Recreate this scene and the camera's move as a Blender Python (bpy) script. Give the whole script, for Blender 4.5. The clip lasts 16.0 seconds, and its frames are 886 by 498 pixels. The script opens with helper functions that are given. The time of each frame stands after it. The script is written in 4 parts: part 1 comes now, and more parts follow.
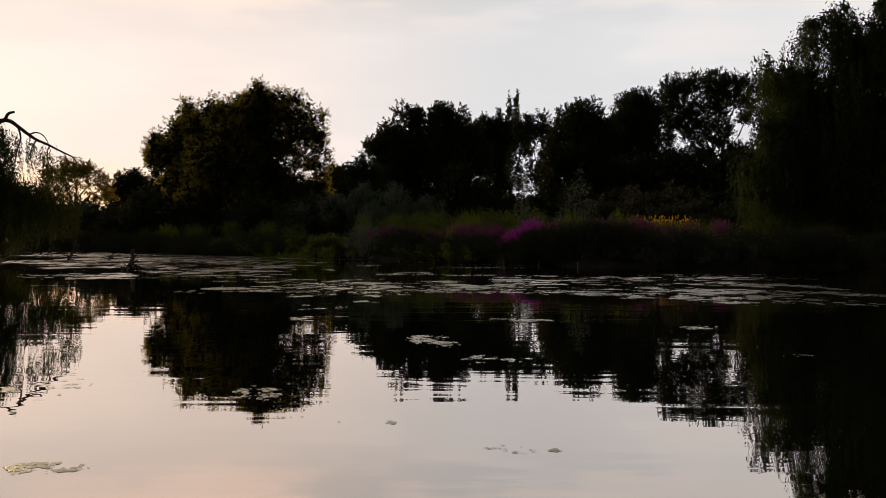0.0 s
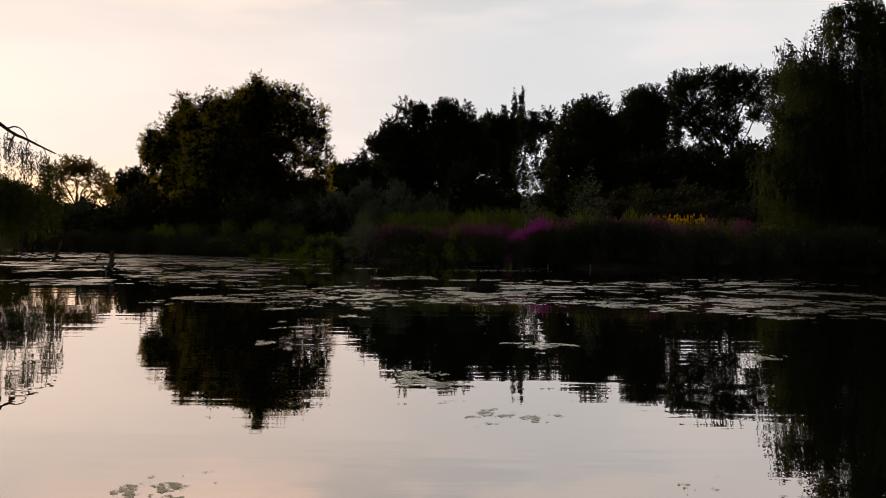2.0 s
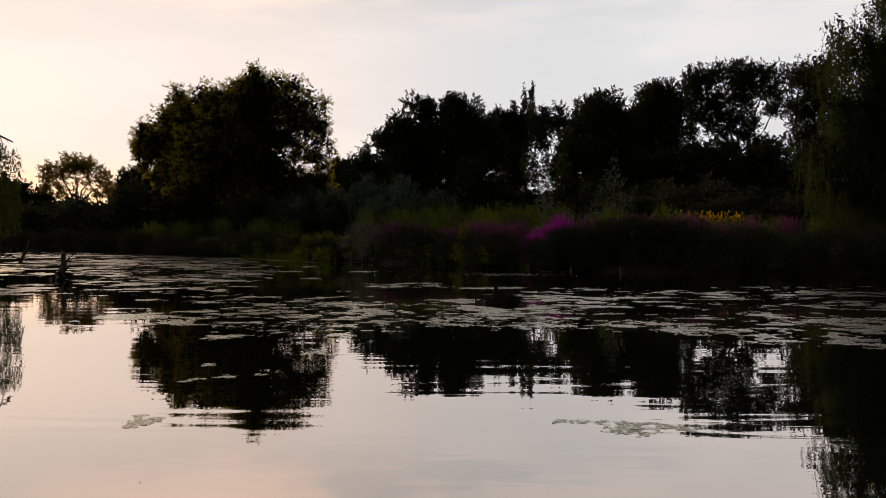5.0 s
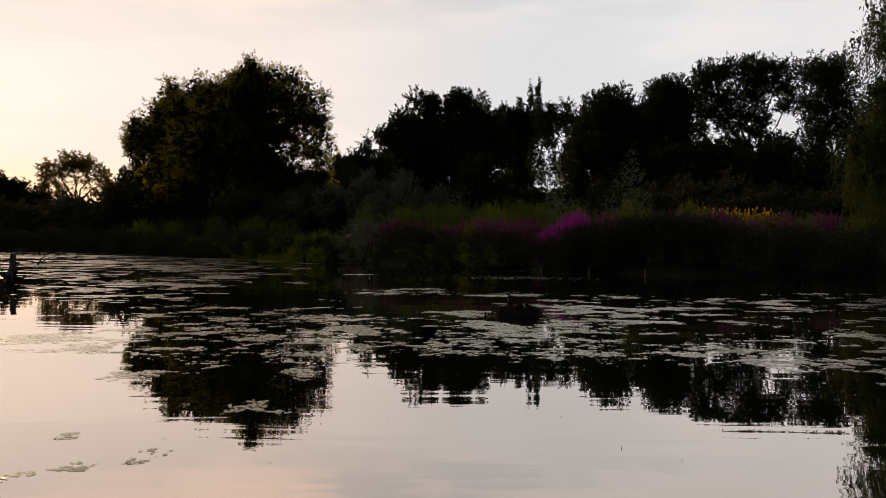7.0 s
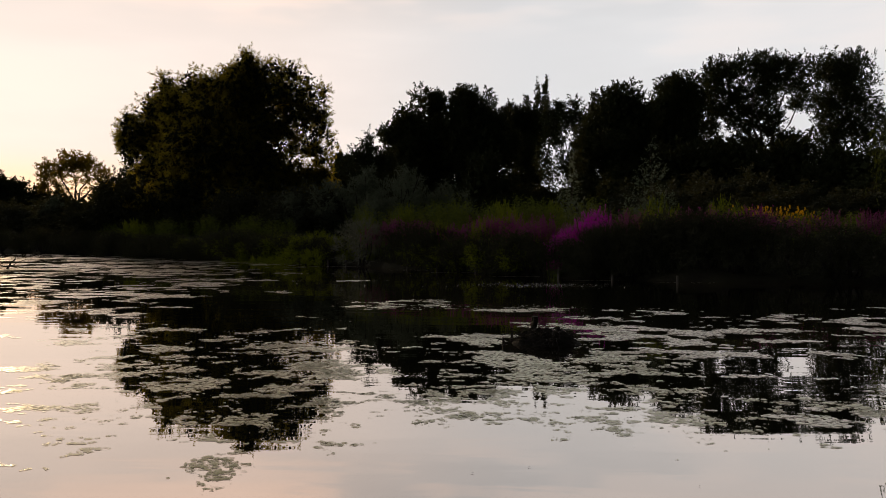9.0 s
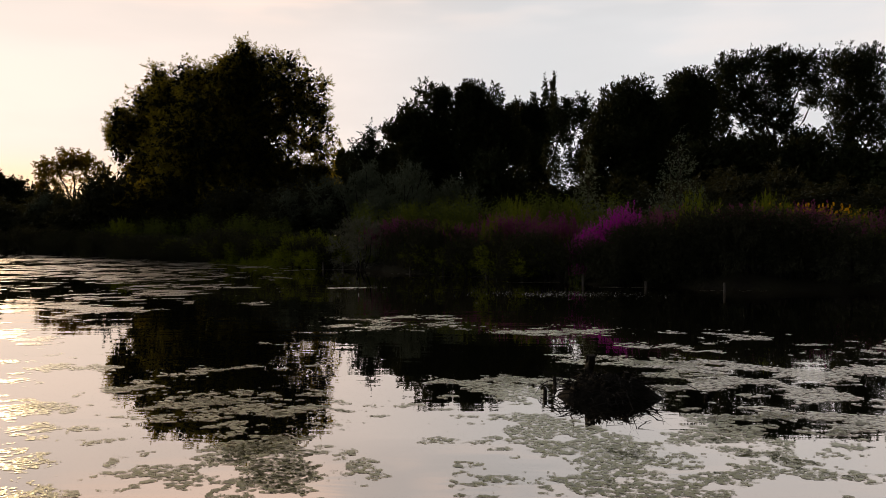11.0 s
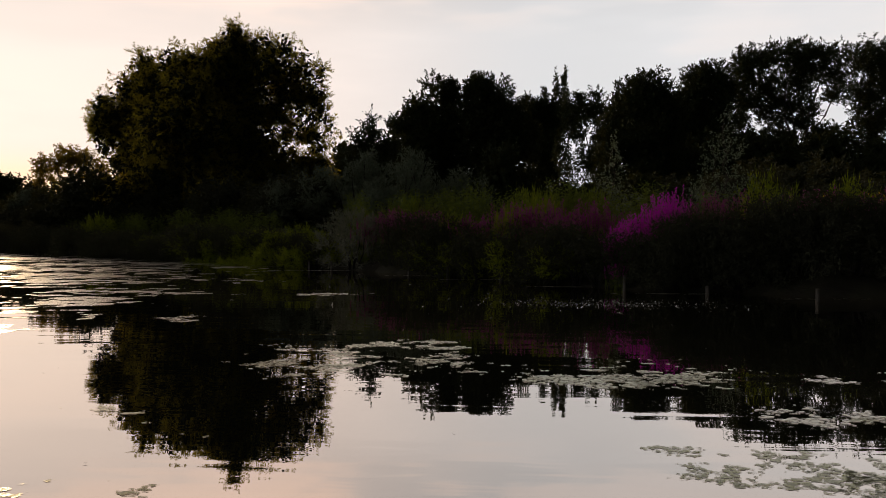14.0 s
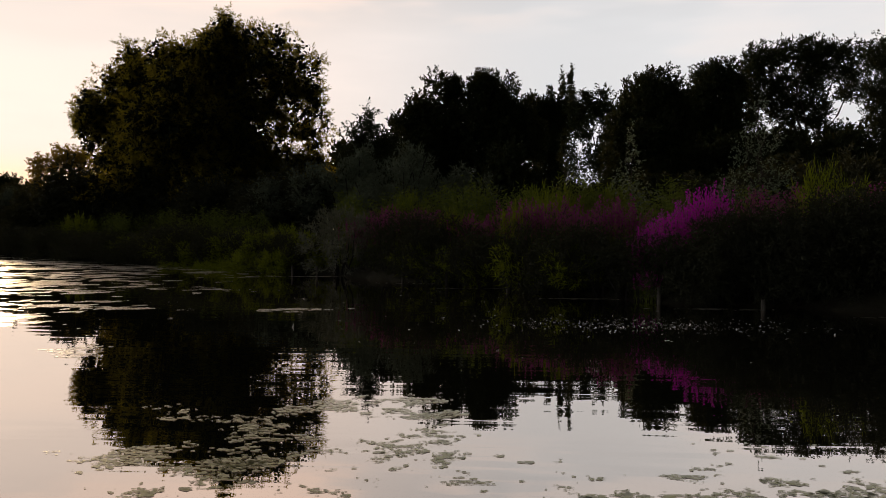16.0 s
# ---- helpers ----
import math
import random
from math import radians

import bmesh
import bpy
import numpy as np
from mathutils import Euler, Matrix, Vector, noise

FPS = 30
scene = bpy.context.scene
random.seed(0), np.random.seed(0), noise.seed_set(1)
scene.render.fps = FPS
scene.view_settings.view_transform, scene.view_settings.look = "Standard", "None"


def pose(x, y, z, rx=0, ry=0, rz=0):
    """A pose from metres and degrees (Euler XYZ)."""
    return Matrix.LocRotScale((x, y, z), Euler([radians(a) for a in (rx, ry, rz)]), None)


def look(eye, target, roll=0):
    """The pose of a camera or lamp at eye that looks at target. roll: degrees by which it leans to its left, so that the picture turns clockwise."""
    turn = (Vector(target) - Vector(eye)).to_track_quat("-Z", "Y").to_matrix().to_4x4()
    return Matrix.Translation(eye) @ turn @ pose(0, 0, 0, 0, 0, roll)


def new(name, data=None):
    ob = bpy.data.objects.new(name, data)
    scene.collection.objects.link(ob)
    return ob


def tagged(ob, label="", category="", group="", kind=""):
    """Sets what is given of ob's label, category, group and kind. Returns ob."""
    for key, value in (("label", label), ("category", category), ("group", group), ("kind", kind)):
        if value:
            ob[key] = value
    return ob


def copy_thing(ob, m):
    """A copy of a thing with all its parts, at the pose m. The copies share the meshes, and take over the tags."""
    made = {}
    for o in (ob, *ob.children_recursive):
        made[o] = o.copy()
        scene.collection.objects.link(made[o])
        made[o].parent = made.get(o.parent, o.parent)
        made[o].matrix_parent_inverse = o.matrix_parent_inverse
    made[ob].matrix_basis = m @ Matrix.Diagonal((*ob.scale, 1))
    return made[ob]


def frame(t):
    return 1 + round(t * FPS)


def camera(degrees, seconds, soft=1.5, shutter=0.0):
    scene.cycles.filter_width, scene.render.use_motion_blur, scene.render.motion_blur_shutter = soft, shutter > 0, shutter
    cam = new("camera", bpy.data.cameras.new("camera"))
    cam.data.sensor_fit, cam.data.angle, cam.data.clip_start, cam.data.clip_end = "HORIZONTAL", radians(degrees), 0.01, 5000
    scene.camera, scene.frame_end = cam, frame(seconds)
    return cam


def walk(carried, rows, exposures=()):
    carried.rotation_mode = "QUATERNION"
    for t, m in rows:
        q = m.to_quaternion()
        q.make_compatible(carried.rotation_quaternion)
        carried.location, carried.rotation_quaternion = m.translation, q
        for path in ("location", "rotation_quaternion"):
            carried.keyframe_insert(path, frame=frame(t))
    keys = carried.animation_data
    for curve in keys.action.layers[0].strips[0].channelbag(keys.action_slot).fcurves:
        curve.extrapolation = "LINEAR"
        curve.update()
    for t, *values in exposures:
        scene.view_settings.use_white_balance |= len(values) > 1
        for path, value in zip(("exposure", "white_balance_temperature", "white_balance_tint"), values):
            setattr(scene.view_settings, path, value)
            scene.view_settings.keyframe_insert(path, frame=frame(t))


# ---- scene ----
cam = camera(63.75, 16.0, soft=0.5)
PATH = [
    (0.0, pose(0.000, -0.000, 1.234) @ pose(0, 0, 0, 90 + -0.751, 0, 0.024) @ pose(0, 0, 0, 0, 0, 0.204)),
    (0.5, pose(0.015, 0.444, 1.251) @ pose(0, 0, 0, 90 + -0.775, 0, 0.128) @ pose(0, 0, 0, 0, 0, 0.193)),
    (1.0, pose(0.027, 0.923, 1.277) @ pose(0, 0, 0, 90 + -0.788, 0, 0.228) @ pose(0, 0, 0, 0, 0, 0.199)),
    (1.5, pose(0.029, 1.470, 1.308) @ pose(0, 0, 0, 90 + -0.828, 0, 0.308) @ pose(0, 0, 0, 0, 0, 0.222)),
    (2.0, pose(0.057, 2.052, 1.331) @ pose(0, 0, 0, 90 + -0.866, 0, 0.396) @ pose(0, 0, 0, 0, 0, 0.225)),
    (2.5, pose(0.043, 2.649, 1.340) @ pose(0, 0, 0, 90 + -0.895, 0, 0.496) @ pose(0, 0, 0, 0, 0, 0.206)),
    (3.0, pose(0.036, 3.272, 1.344) @ pose(0, 0, 0, 90 + -0.913, 0, 0.606) @ pose(0, 0, 0, 0, 0, 0.191)),
    (3.5, pose(0.024, 3.912, 1.354) @ pose(0, 0, 0, 90 + -0.914, 0, 0.713) @ pose(0, 0, 0, 0, 0, 0.186)),
    (4.0, pose(0.020, 4.540, 1.360) @ pose(0, 0, 0, 90 + -0.928, 0, 0.813) @ pose(0, 0, 0, 0, 0, 0.204)),
    (6.5, pose(0.007, 8.026, 1.316) @ pose(0, 0, 0, 90 + -0.996, 0, 1.339) @ pose(0, 0, 0, 0, 0, 0.153)),
    (7.0, pose(0.017, 8.695, 1.320) @ pose(0, 0, 0, 90 + -1.004, 0, 1.433) @ pose(0, 0, 0, 0, 0, 0.170)),
    (7.5, pose(-0.001, 9.362, 1.327) @ pose(0, 0, 0, 90 + -1.001, 0, 1.529) @ pose(0, 0, 0, 0, 0, 0.170)),
    (8.0, pose(0.008, 10.024, 1.336) @ pose(0, 0, 0, 90 + -0.991, 0, 1.647) @ pose(0, 0, 0, 0, 0, 0.158)),
    (8.5, pose(-0.012, 10.694, 1.343) @ pose(0, 0, 0, 90 + -0.975, 0, 1.750) @ pose(0, 0, 0, 0, 0, 0.163)),
    (9.0, pose(-0.050, 11.394, 1.364) @ pose(0, 0, 0, 90 + -0.980, 0, 1.866) @ pose(0, 0, 0, 0, 0, 0.146)),
    (9.5, pose(-0.078, 12.122, 1.381) @ pose(0, 0, 0, 90 + -0.975, 0, 1.960) @ pose(0, 0, 0, 0, 0, 0.148)),
    (12.0, pose(-0.259, 15.832, 1.362) @ pose(0, 0, 0, 90 + -1.013, 0, 2.492) @ pose(0, 0, 0, 0, 0, 0.176)),
    (12.5, pose(-0.259, 16.531, 1.326) @ pose(0, 0, 0, 90 + -0.991, 0, 2.589) @ pose(0, 0, 0, 0, 0, 0.171)),
    (13.0, pose(-0.278, 17.224, 1.281) @ pose(0, 0, 0, 90 + -0.999, 0, 2.688) @ pose(0, 0, 0, 0, 0, 0.175)),
    (13.5, pose(-0.283, 17.929, 1.241) @ pose(0, 0, 0, 90 + -0.987, 0, 2.813) @ pose(0, 0, 0, 0, 0, 0.190)),
    (14.0, pose(-0.279, 18.618, 1.202) @ pose(0, 0, 0, 90 + -0.989, 0, 2.931) @ pose(0, 0, 0, 0, 0, 0.222)),
    (14.5, pose(-0.288, 19.318, 1.177) @ pose(0, 0, 0, 90 + -0.973, 0, 2.995) @ pose(0, 0, 0, 0, 0, 0.231)),
    (15.0, pose(-0.277, 20.020, 1.175) @ pose(0, 0, 0, 90 + -0.951, 0, 3.088) @ pose(0, 0, 0, 0, 0, 0.243)),
    (15.5, pose(-0.268, 20.716, 1.188) @ pose(0, 0, 0, 90 + -0.951, 0, 3.206) @ pose(0, 0, 0, 0, 0, 0.255)),
    (16.0, pose(-0.263, 21.407, 1.219) @ pose(0, 0, 0, 90 + -0.877, 0, 3.284) @ pose(0, 0, 0, 0, 0, 0.281)),
]
walk(cam, PATH)

# ---------------------------------------------------------------- light
SUN_AZ, SUN_EL = radians(36.9), radians(9.0)        # azimuth to the left of +y
SUN_DIR = Vector((-math.sin(SUN_AZ) * math.cos(SUN_EL), math.cos(SUN_AZ) * math.cos(SUN_EL), math.sin(SUN_EL)))
scene.view_settings.exposure = 0.0


def build_world():
    """Hazy evening sky: a low-sun sky texture under thin cloud, bright round the sunset, dim behind and overhead."""
    w = bpy.data.worlds.new("evening_sky")
    scene.world = w
    w.use_nodes = True
    nt = w.node_tree
    nt.nodes.clear()
    N, L = nt.nodes.new, nt.links.new
    geo = N("ShaderNodeTexCoord")
    sky = N("ShaderNodeTexSky")
    sky.sky_type, sky.sun_disc = "NISHITA", False
    sky.sun_elevation, sky.sun_rotation = SUN_EL, -SUN_AZ
    sky.air_density, sky.dust_density, sky.ozone_density = 1.0, 2.0, 1.0

    def math_node(op, a, b=None):
        n = N("ShaderNodeMath")
        n.operation = op
        for i, v in enumerate((a, b)):
            if v is None:
                continue
            if isinstance(v, (int, float)):
                n.inputs[i].default_value = v
            else:
                L(v, n.inputs[i])
        return n.outputs[0]

    def ramp(x, lo, hi, a, b, kind="SMOOTHSTEP"):
        n = N("ShaderNodeMapRange")
        n.interpolation_type = kind
        for i, v in enumerate((lo, hi, a, b), 1):
            n.inputs[i].default_value = v
        L(x, n.inputs[0])
        return n.outputs[0]

    dot = N("ShaderNodeVectorMath")
    dot.operation = "DOT_PRODUCT"
    L(geo.outputs["Generated"], dot.inputs[0])
    dot.inputs[1].default_value = SUN_DIR
    near = dot.outputs["Value"]
    sep = N("ShaderNodeSeparateXYZ")
    L(geo.outputs["Generated"], sep.inputs[0])
    up = sep.outputs["Z"]
    # brightness of the cloud veil
    veil = math_node("MULTIPLY", ramp(near, -0.04, 0.42, SKY_BACK, SKY_FRONT), ramp(up, 0.35, 0.70, 1.0, SKY_TOP))
    # soft cloud bands
    stretch = N("ShaderNodeMapping")
    stretch.inputs["Scale"].default_value = (1.6, 1.6, 7.0)
    L(geo.outputs["Generated"], stretch.inputs[0])
    cloud = N("ShaderNodeTexNoise")
    cloud.inputs["Scale"].default_value, cloud.inputs["Detail"].default_value = 1.7, 4.0
    L(stretch.outputs[0], cloud.inputs["Vector"])
    veil = math_node("MULTIPLY", veil, ramp(cloud.outputs["Fac"], 0.35, 0.65, 0.96, 1.03))
    # heavier, greyer and pinker cloud higher up
    high = N("ShaderNodeTexNoise")
    high.inputs["Scale"].default_value, high.inputs["Detail"].default_value = 2.6, 3.0
    L(stretch.outputs[0], high.inputs["Vector"])
    lofty = ramp(up, 0.25, 0.36, 0.0, 1.0)
    veil = math_node("MULTIPLY", veil, math_node("SUBTRACT", 1.0, math_node("MULTIPLY", lofty, ramp(high.outputs["Fac"], 0.42, 0.62, 0.0, 0.14))))
    # warm towards the sun and low down, neutral to the right
    hue = N("ShaderNodeMix")
    hue.data_type = "RGBA"
    hue.inputs[6].default_value = (0.99, 0.98, 0.99, 1)
    hue.inputs[7].default_value = (1.235, 1.06, 0.965, 1)
    L(math_node("MULTIPLY", ramp(near, 0.74, 0.965, 0.0, 1.0), ramp(up, 0.03, 0.42, 1.0, 0.9)), hue.inputs[0])
    low = N("ShaderNodeMix")
    low.data_type = "RGBA"
    low.inputs[7].default_value = (1.85, 1.08, 0.44, 1)
    L(hue.outputs[2], low.inputs[6])
    L(math_node("MULTIPLY", ramp(near, 0.82, 0.98, 0.0, 0.95), ramp(up, 0.02, 0.115, 1.0, 0.0)), low.inputs[0])
    pink = N("ShaderNodeMix")
    pink.data_type = "RGBA"
    pink.inputs[7].default_value = (1.56, 1.16, 0.95, 1)
    L(low.outputs[2], pink.inputs[6])
    L(math_node("ADD", ramp(cloud.outputs["Fac"], 0.5, 0.68, 0.0, 0.12), math_node("MULTIPLY", math_node("MULTIPLY", lofty, ramp(near, 0.70, 0.92, 0.25, 1.0)), ramp(high.outputs["Fac"], 0.58, 0.42, 0.0, 0.85))), pink.inputs[0])
    bg1, bg2, add, out = N("ShaderNodeBackground"), N("ShaderNodeBackground"), N("ShaderNodeAddShader"), N("ShaderNodeOutputWorld")
    L(pink.outputs[2], bg1.inputs[0])
    L(veil, bg1.inputs[1])
    L(sky.outputs[0], bg2.inputs[0])
    bg2.inputs[1].default_value = 0.05 * SKY_BLUE
    L(bg1.outputs[0], add.inputs[0])
    L(bg2.outputs[0], add.inputs[1])
    L(add.outputs[0], out.inputs[0])


SKY_FRONT, SKY_BACK, SKY_TOP, SKY_BLUE = 0.785, 0.056, 0.18, 0.05
build_world()
sun = new("sun", bpy.data.lights.new("sun", "SUN"))
sun.data.energy, sun.data.angle, sun.data.color = 1.2, radians(0.8), (1.0, 0.72, 0.42)
sun.matrix_world = look(SUN_DIR * 50, (0, 0, 0))


# ---------------------------------------------------------------- materials
def material(name):
    m = bpy.data.materials.new(name)
    m.use_nodes = True
    m.node_tree.nodes.clear()
    return m, m.node_tree.nodes.new, m.node_tree.links.new


def noise_node(N, L, scale, detail=3.0, stretch=(1, 1, 1), coord="Object", turn=0.0, warp=0.0):
    tc, mp, n = N("ShaderNodeTexCoord"), N("ShaderNodeMapping"), N("ShaderNodeTexNoise")
    mp.inputs["Scale"].default_value = stretch
    mp.inputs["Rotation"].default_value = (0, 0, turn)
    n.inputs["Distortion"].default_value = warp
    n.inputs["Scale"].default_value, n.inputs["Detail"].default_value = scale, detail
    L(tc.outputs[coord], mp.inputs[0])
    L(mp.outputs[0], n.inputs["Vector"])
    return n.outputs["Fac"]


def two_tone(N, L, fac, a, b, lo=0.3, hi=0.7):
    r = N("ShaderNodeValToRGB")
    r.color_ramp.elements[0].position, r.color_ramp.elements[1].position = lo, hi
    r.color_ramp.elements[0].color, r.color_ramp.elements[1].color = (*a, 1), (*b, 1)
    L(fac, r.inputs[0])
    return r.outputs[0]


def leaf_material(name, dark, light, through_light=0.35, rough=0.7, glow=(0.24, 0.22, 0.03)):
    """Leaves: each one its own shade, with patches over the crown, and some light passing through."""
    m, N, L = material(name)
    geo, mix = N("ShaderNodeNewGeometry"), N("ShaderNodeMix")
    mix.data_type = "RGBA"
    add = N("ShaderNodeMath")
    add.operation = "MULTIPLY_ADD"
    add.inputs[1].default_value = 0.5
    L(geo.outputs["Random Per Island"], add.inputs[0])
    half = N("ShaderNodeMath")
    half.operation = "MULTIPLY"
    half.inputs[1].default_value = 0.5
    L(noise_node(N, L, 0.7, 2.0), half.inputs[0])
    L(half.outputs[0], add.inputs[2])
    L(add.outputs[0], mix.inputs[0])
    mix.inputs[6].default_value, mix.inputs[7].default_value = (*dark, 1), (*light, 1)
    bsdf, tr, ms, out = N("ShaderNodeBsdfPrincipled"), N("ShaderNodeBsdfTranslucent"), N("ShaderNodeMixShader"), N("ShaderNodeOutputMaterial")
    bsdf.inputs["Roughness"].default_value = rough
    bsdf.inputs["Specular IOR Level"].default_value = 0.08
    L(mix.outputs[2], bsdf.inputs["Base Color"])
    tint = N("ShaderNodeMix")
    tint.data_type = "RGBA"
    tint.inputs[0].default_value = 0.6
    tint.inputs[7].default_value = (*glow, 1)
    L(mix.outputs[2], tint.inputs[6])
    L(tint.outputs[2], tr.inputs["Color"])
    ms.inputs[0].default_value = through_light
    L(bsdf.outputs[0], ms.inputs[1])
    L(tr.outputs[0], ms.inputs[2])
    L(ms.outputs[0], out.inputs[0])
    return m


def rough_material(name, a, b, scale=8.0, stretch=(1, 1, 1), rough=0.85, bump=0.4, dist=0.02, coord="Object", spec=0.3):
    m, N, L = material(name)
    bsdf, out, bp = N("ShaderNodeBsdfPrincipled"), N("ShaderNodeOutputMaterial"), N("ShaderNodeBump")
    f = noise_node(N, L, scale, 6.0, stretch, coord)
    L(two_tone(N, L, f, a, b), bsdf.inputs["Base Color"])
    bsdf.inputs["Roughness"].default_value = rough
    bsdf.inputs["Specular IOR Level"].default_value = spec
    bp.inputs["Strength"].default_value, bp.inputs["Distance"].default_value = bump, dist
    L(noise_node(N, L, scale * 3, 4.0, stretch, coord), bp.inputs["Height"])
    L(bp.outputs[0], bsdf.inputs["Normal"])
    L(bsdf.outputs[0], out.inputs[0])
    return m


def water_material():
    """Still pond water: a dark peaty body under a mirror whose gloss carries the sunset's warm tint, with faint ripples
    drawn out across the view.
    """
    m, N, L = material("pond_water")
    out, mix, gl, df = N("ShaderNodeOutputMaterial"), N("ShaderNodeMixShader"), N("ShaderNodeBsdfGlossy"), N("ShaderNodeBsdfDiffuse")
    df.inputs["Color"].default_value = (0.010, 0.011, 0.008, 1)
    gl.inputs["Roughness"].default_value = 0.0
    # Warmth of the reflected sunset is put into the gloss colour.
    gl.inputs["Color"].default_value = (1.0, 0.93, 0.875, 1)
    fr = N("ShaderNodeFresnel")
    fr.inputs["IOR"].default_value = 1.33
    mr = N("ShaderNodeMapRange")
    for i, v in enumerate((0.02, 0.72, WATER_NEAR, 0.94), 1):
        mr.inputs[i].default_value = v
    L(fr.outputs[0], mr.inputs[0])
    small = noise_node(N, L, 1.0, 2.0, (0.8, 4.4, 1), turn=0.35, warp=0.5)
    large = noise_node(N, L, 1.0, 2.0, (0.22, 1.1, 1), turn=-0.3, warp=0.6)
    sm = N("ShaderNodeMath")
    sm.operation = "MULTIPLY_ADD"
    sm.inputs[1].default_value = 6.0
    L(large, sm.inputs[0])
    L(small, sm.inputs[2])
    # calm and ruffled stretches
    calm = N("ShaderNodeMapRange")
    for i, v in enumerate((0.35, 0.65, 0.35, 1.0), 1):
        calm.inputs[i].default_value = v
    L(noise_node(N, L, 1.0, 1.0, (0.06, 0.14, 1)), calm.inputs[0])
    bp = N("ShaderNodeBump")
    bp.inputs["Distance"].default_value = WATER_BUMP
    L(calm.outputs[0], bp.inputs["Strength"])
    L(sm.outputs[0], bp.inputs["Height"])
    L(bp.outputs[0], gl.inputs["Normal"])
    L(mr.outputs[0], mix.inputs[0])
    L(df.outputs[0], mix.inputs[1])
    L(gl.outputs[0], mix.inputs[2])
    L(mix.outputs[0], out.inputs[0])
    return m


WATER_NEAR, WATER_BUMP = 0.52, 0.0013
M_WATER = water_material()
M_SOIL = rough_material("bank_soil", (0.018, 0.015, 0.010), (0.040, 0.038, 0.020), 1.3, bump=0.6, dist=0.1)
M_BARK = rough_material("willow_bark", (0.035, 0.028, 0.020), (0.10, 0.085, 0.065), 5.0, (1, 1, 0.25), bump=0.8, dist=0.05)
M_POST = rough_material("weathered_post", (0.05, 0.046, 0.040), (0.15, 0.138, 0.118), 14.0, (1, 1, 0.15), bump=0.6, dist=0.01)
M_STICK = rough_material("wet_sticks", (0.007, 0.006, 0.005), (0.026, 0.021, 0.016), 12.0, bump=0.5, dist=0.01, rough=0.7)
M_PEAT = rough_material("nest_muck", (0.007, 0.006, 0.004), (0.020, 0.016, 0.010), 9.0, bump=0.9, dist=0.04, rough=0.9)
M_WILLOW = leaf_material("willow_leaves", (0.030, 0.042, 0.012), (0.070, 0.085, 0.026), 0.48, glow=(0.88, 0.68, 0.04))
M_FIELD = leaf_material("field_tree_leaves", (0.024, 0.034, 0.012), (0.060, 0.074, 0.024), 0.40, glow=(0.85, 0.55, 0.04))
M_WEEPING = leaf_material("weeping_leaves", (0.020, 0.032, 0.008), (0.055, 0.078, 0.018), 0.22, glow=(0.22, 0.24, 0.03))
M_OAK = leaf_material("woodland_leaves", (0.020, 0.027, 0.012), (0.048, 0.060, 0.024), 0.07)
# Inner crown leaves: their shade is put into a darker, nearly opaque colour.
M_INNER = leaf_material("shade_toned_inner_leaves", (0.018, 0.022, 0.010), (0.040, 0.048, 0.020), 0.02)
M_GREY = leaf_material("grey_green_leaves", (0.06, 0.075, 0.05), (0.16, 0.19, 0.13), 0.25, glow=(0.20, 0.23, 0.14))
M_RUSH = leaf_material("rush_stems", (0.12, 0.13, 0.10), (0.28, 0.29, 0.23), 0.12)
M_POPLAR = leaf_material("poplar_sapling_leaves", (0.09, 0.11, 0.06), (0.24, 0.28, 0.19), 0.14, rough=0.5, glow=(0.30, 0.38, 0.2))
M_HERB = leaf_material("herb_leaves", (0.085, 0.125, 0.018), (0.24, 0.30, 0.045), 0.24)
M_LIME = leaf_material("yellow_green_leaves", (0.13, 0.19, 0.006), (0.32, 0.38, 0.015), 0.3)
M_SHRUB = leaf_material("bank_shrub_leaves", (0.024, 0.028, 0.017), (0.056, 0.060, 0.038), 0.08)
M_PURPLE = leaf_material("loosestrife_flowers", (0.50, 0.01, 0.42), (0.80, 0.025, 0.68), 0.55, glow=(0.90, 0.015, 0.76))
M_DULLPURPLE = leaf_material("fading_loosestrife_flowers", (0.20, 0.035, 0.13), (0.42, 0.07, 0.28), 0.36, glow=(0.42, 0.06, 0.28))
# Yellow of a sunlit strip, put into a flower colour.
M_YELLOW = leaf_material("sunlit_strip_flowers", (0.62, 0.40, 0.01), (0.80, 0.56, 0.03), 0.55, glow=(0.85, 0.55, 0.02))
M_STRAW = leaf_material("grass_blades", (0.08, 0.09, 0.05), (0.22, 0.23, 0.15), 0.08)


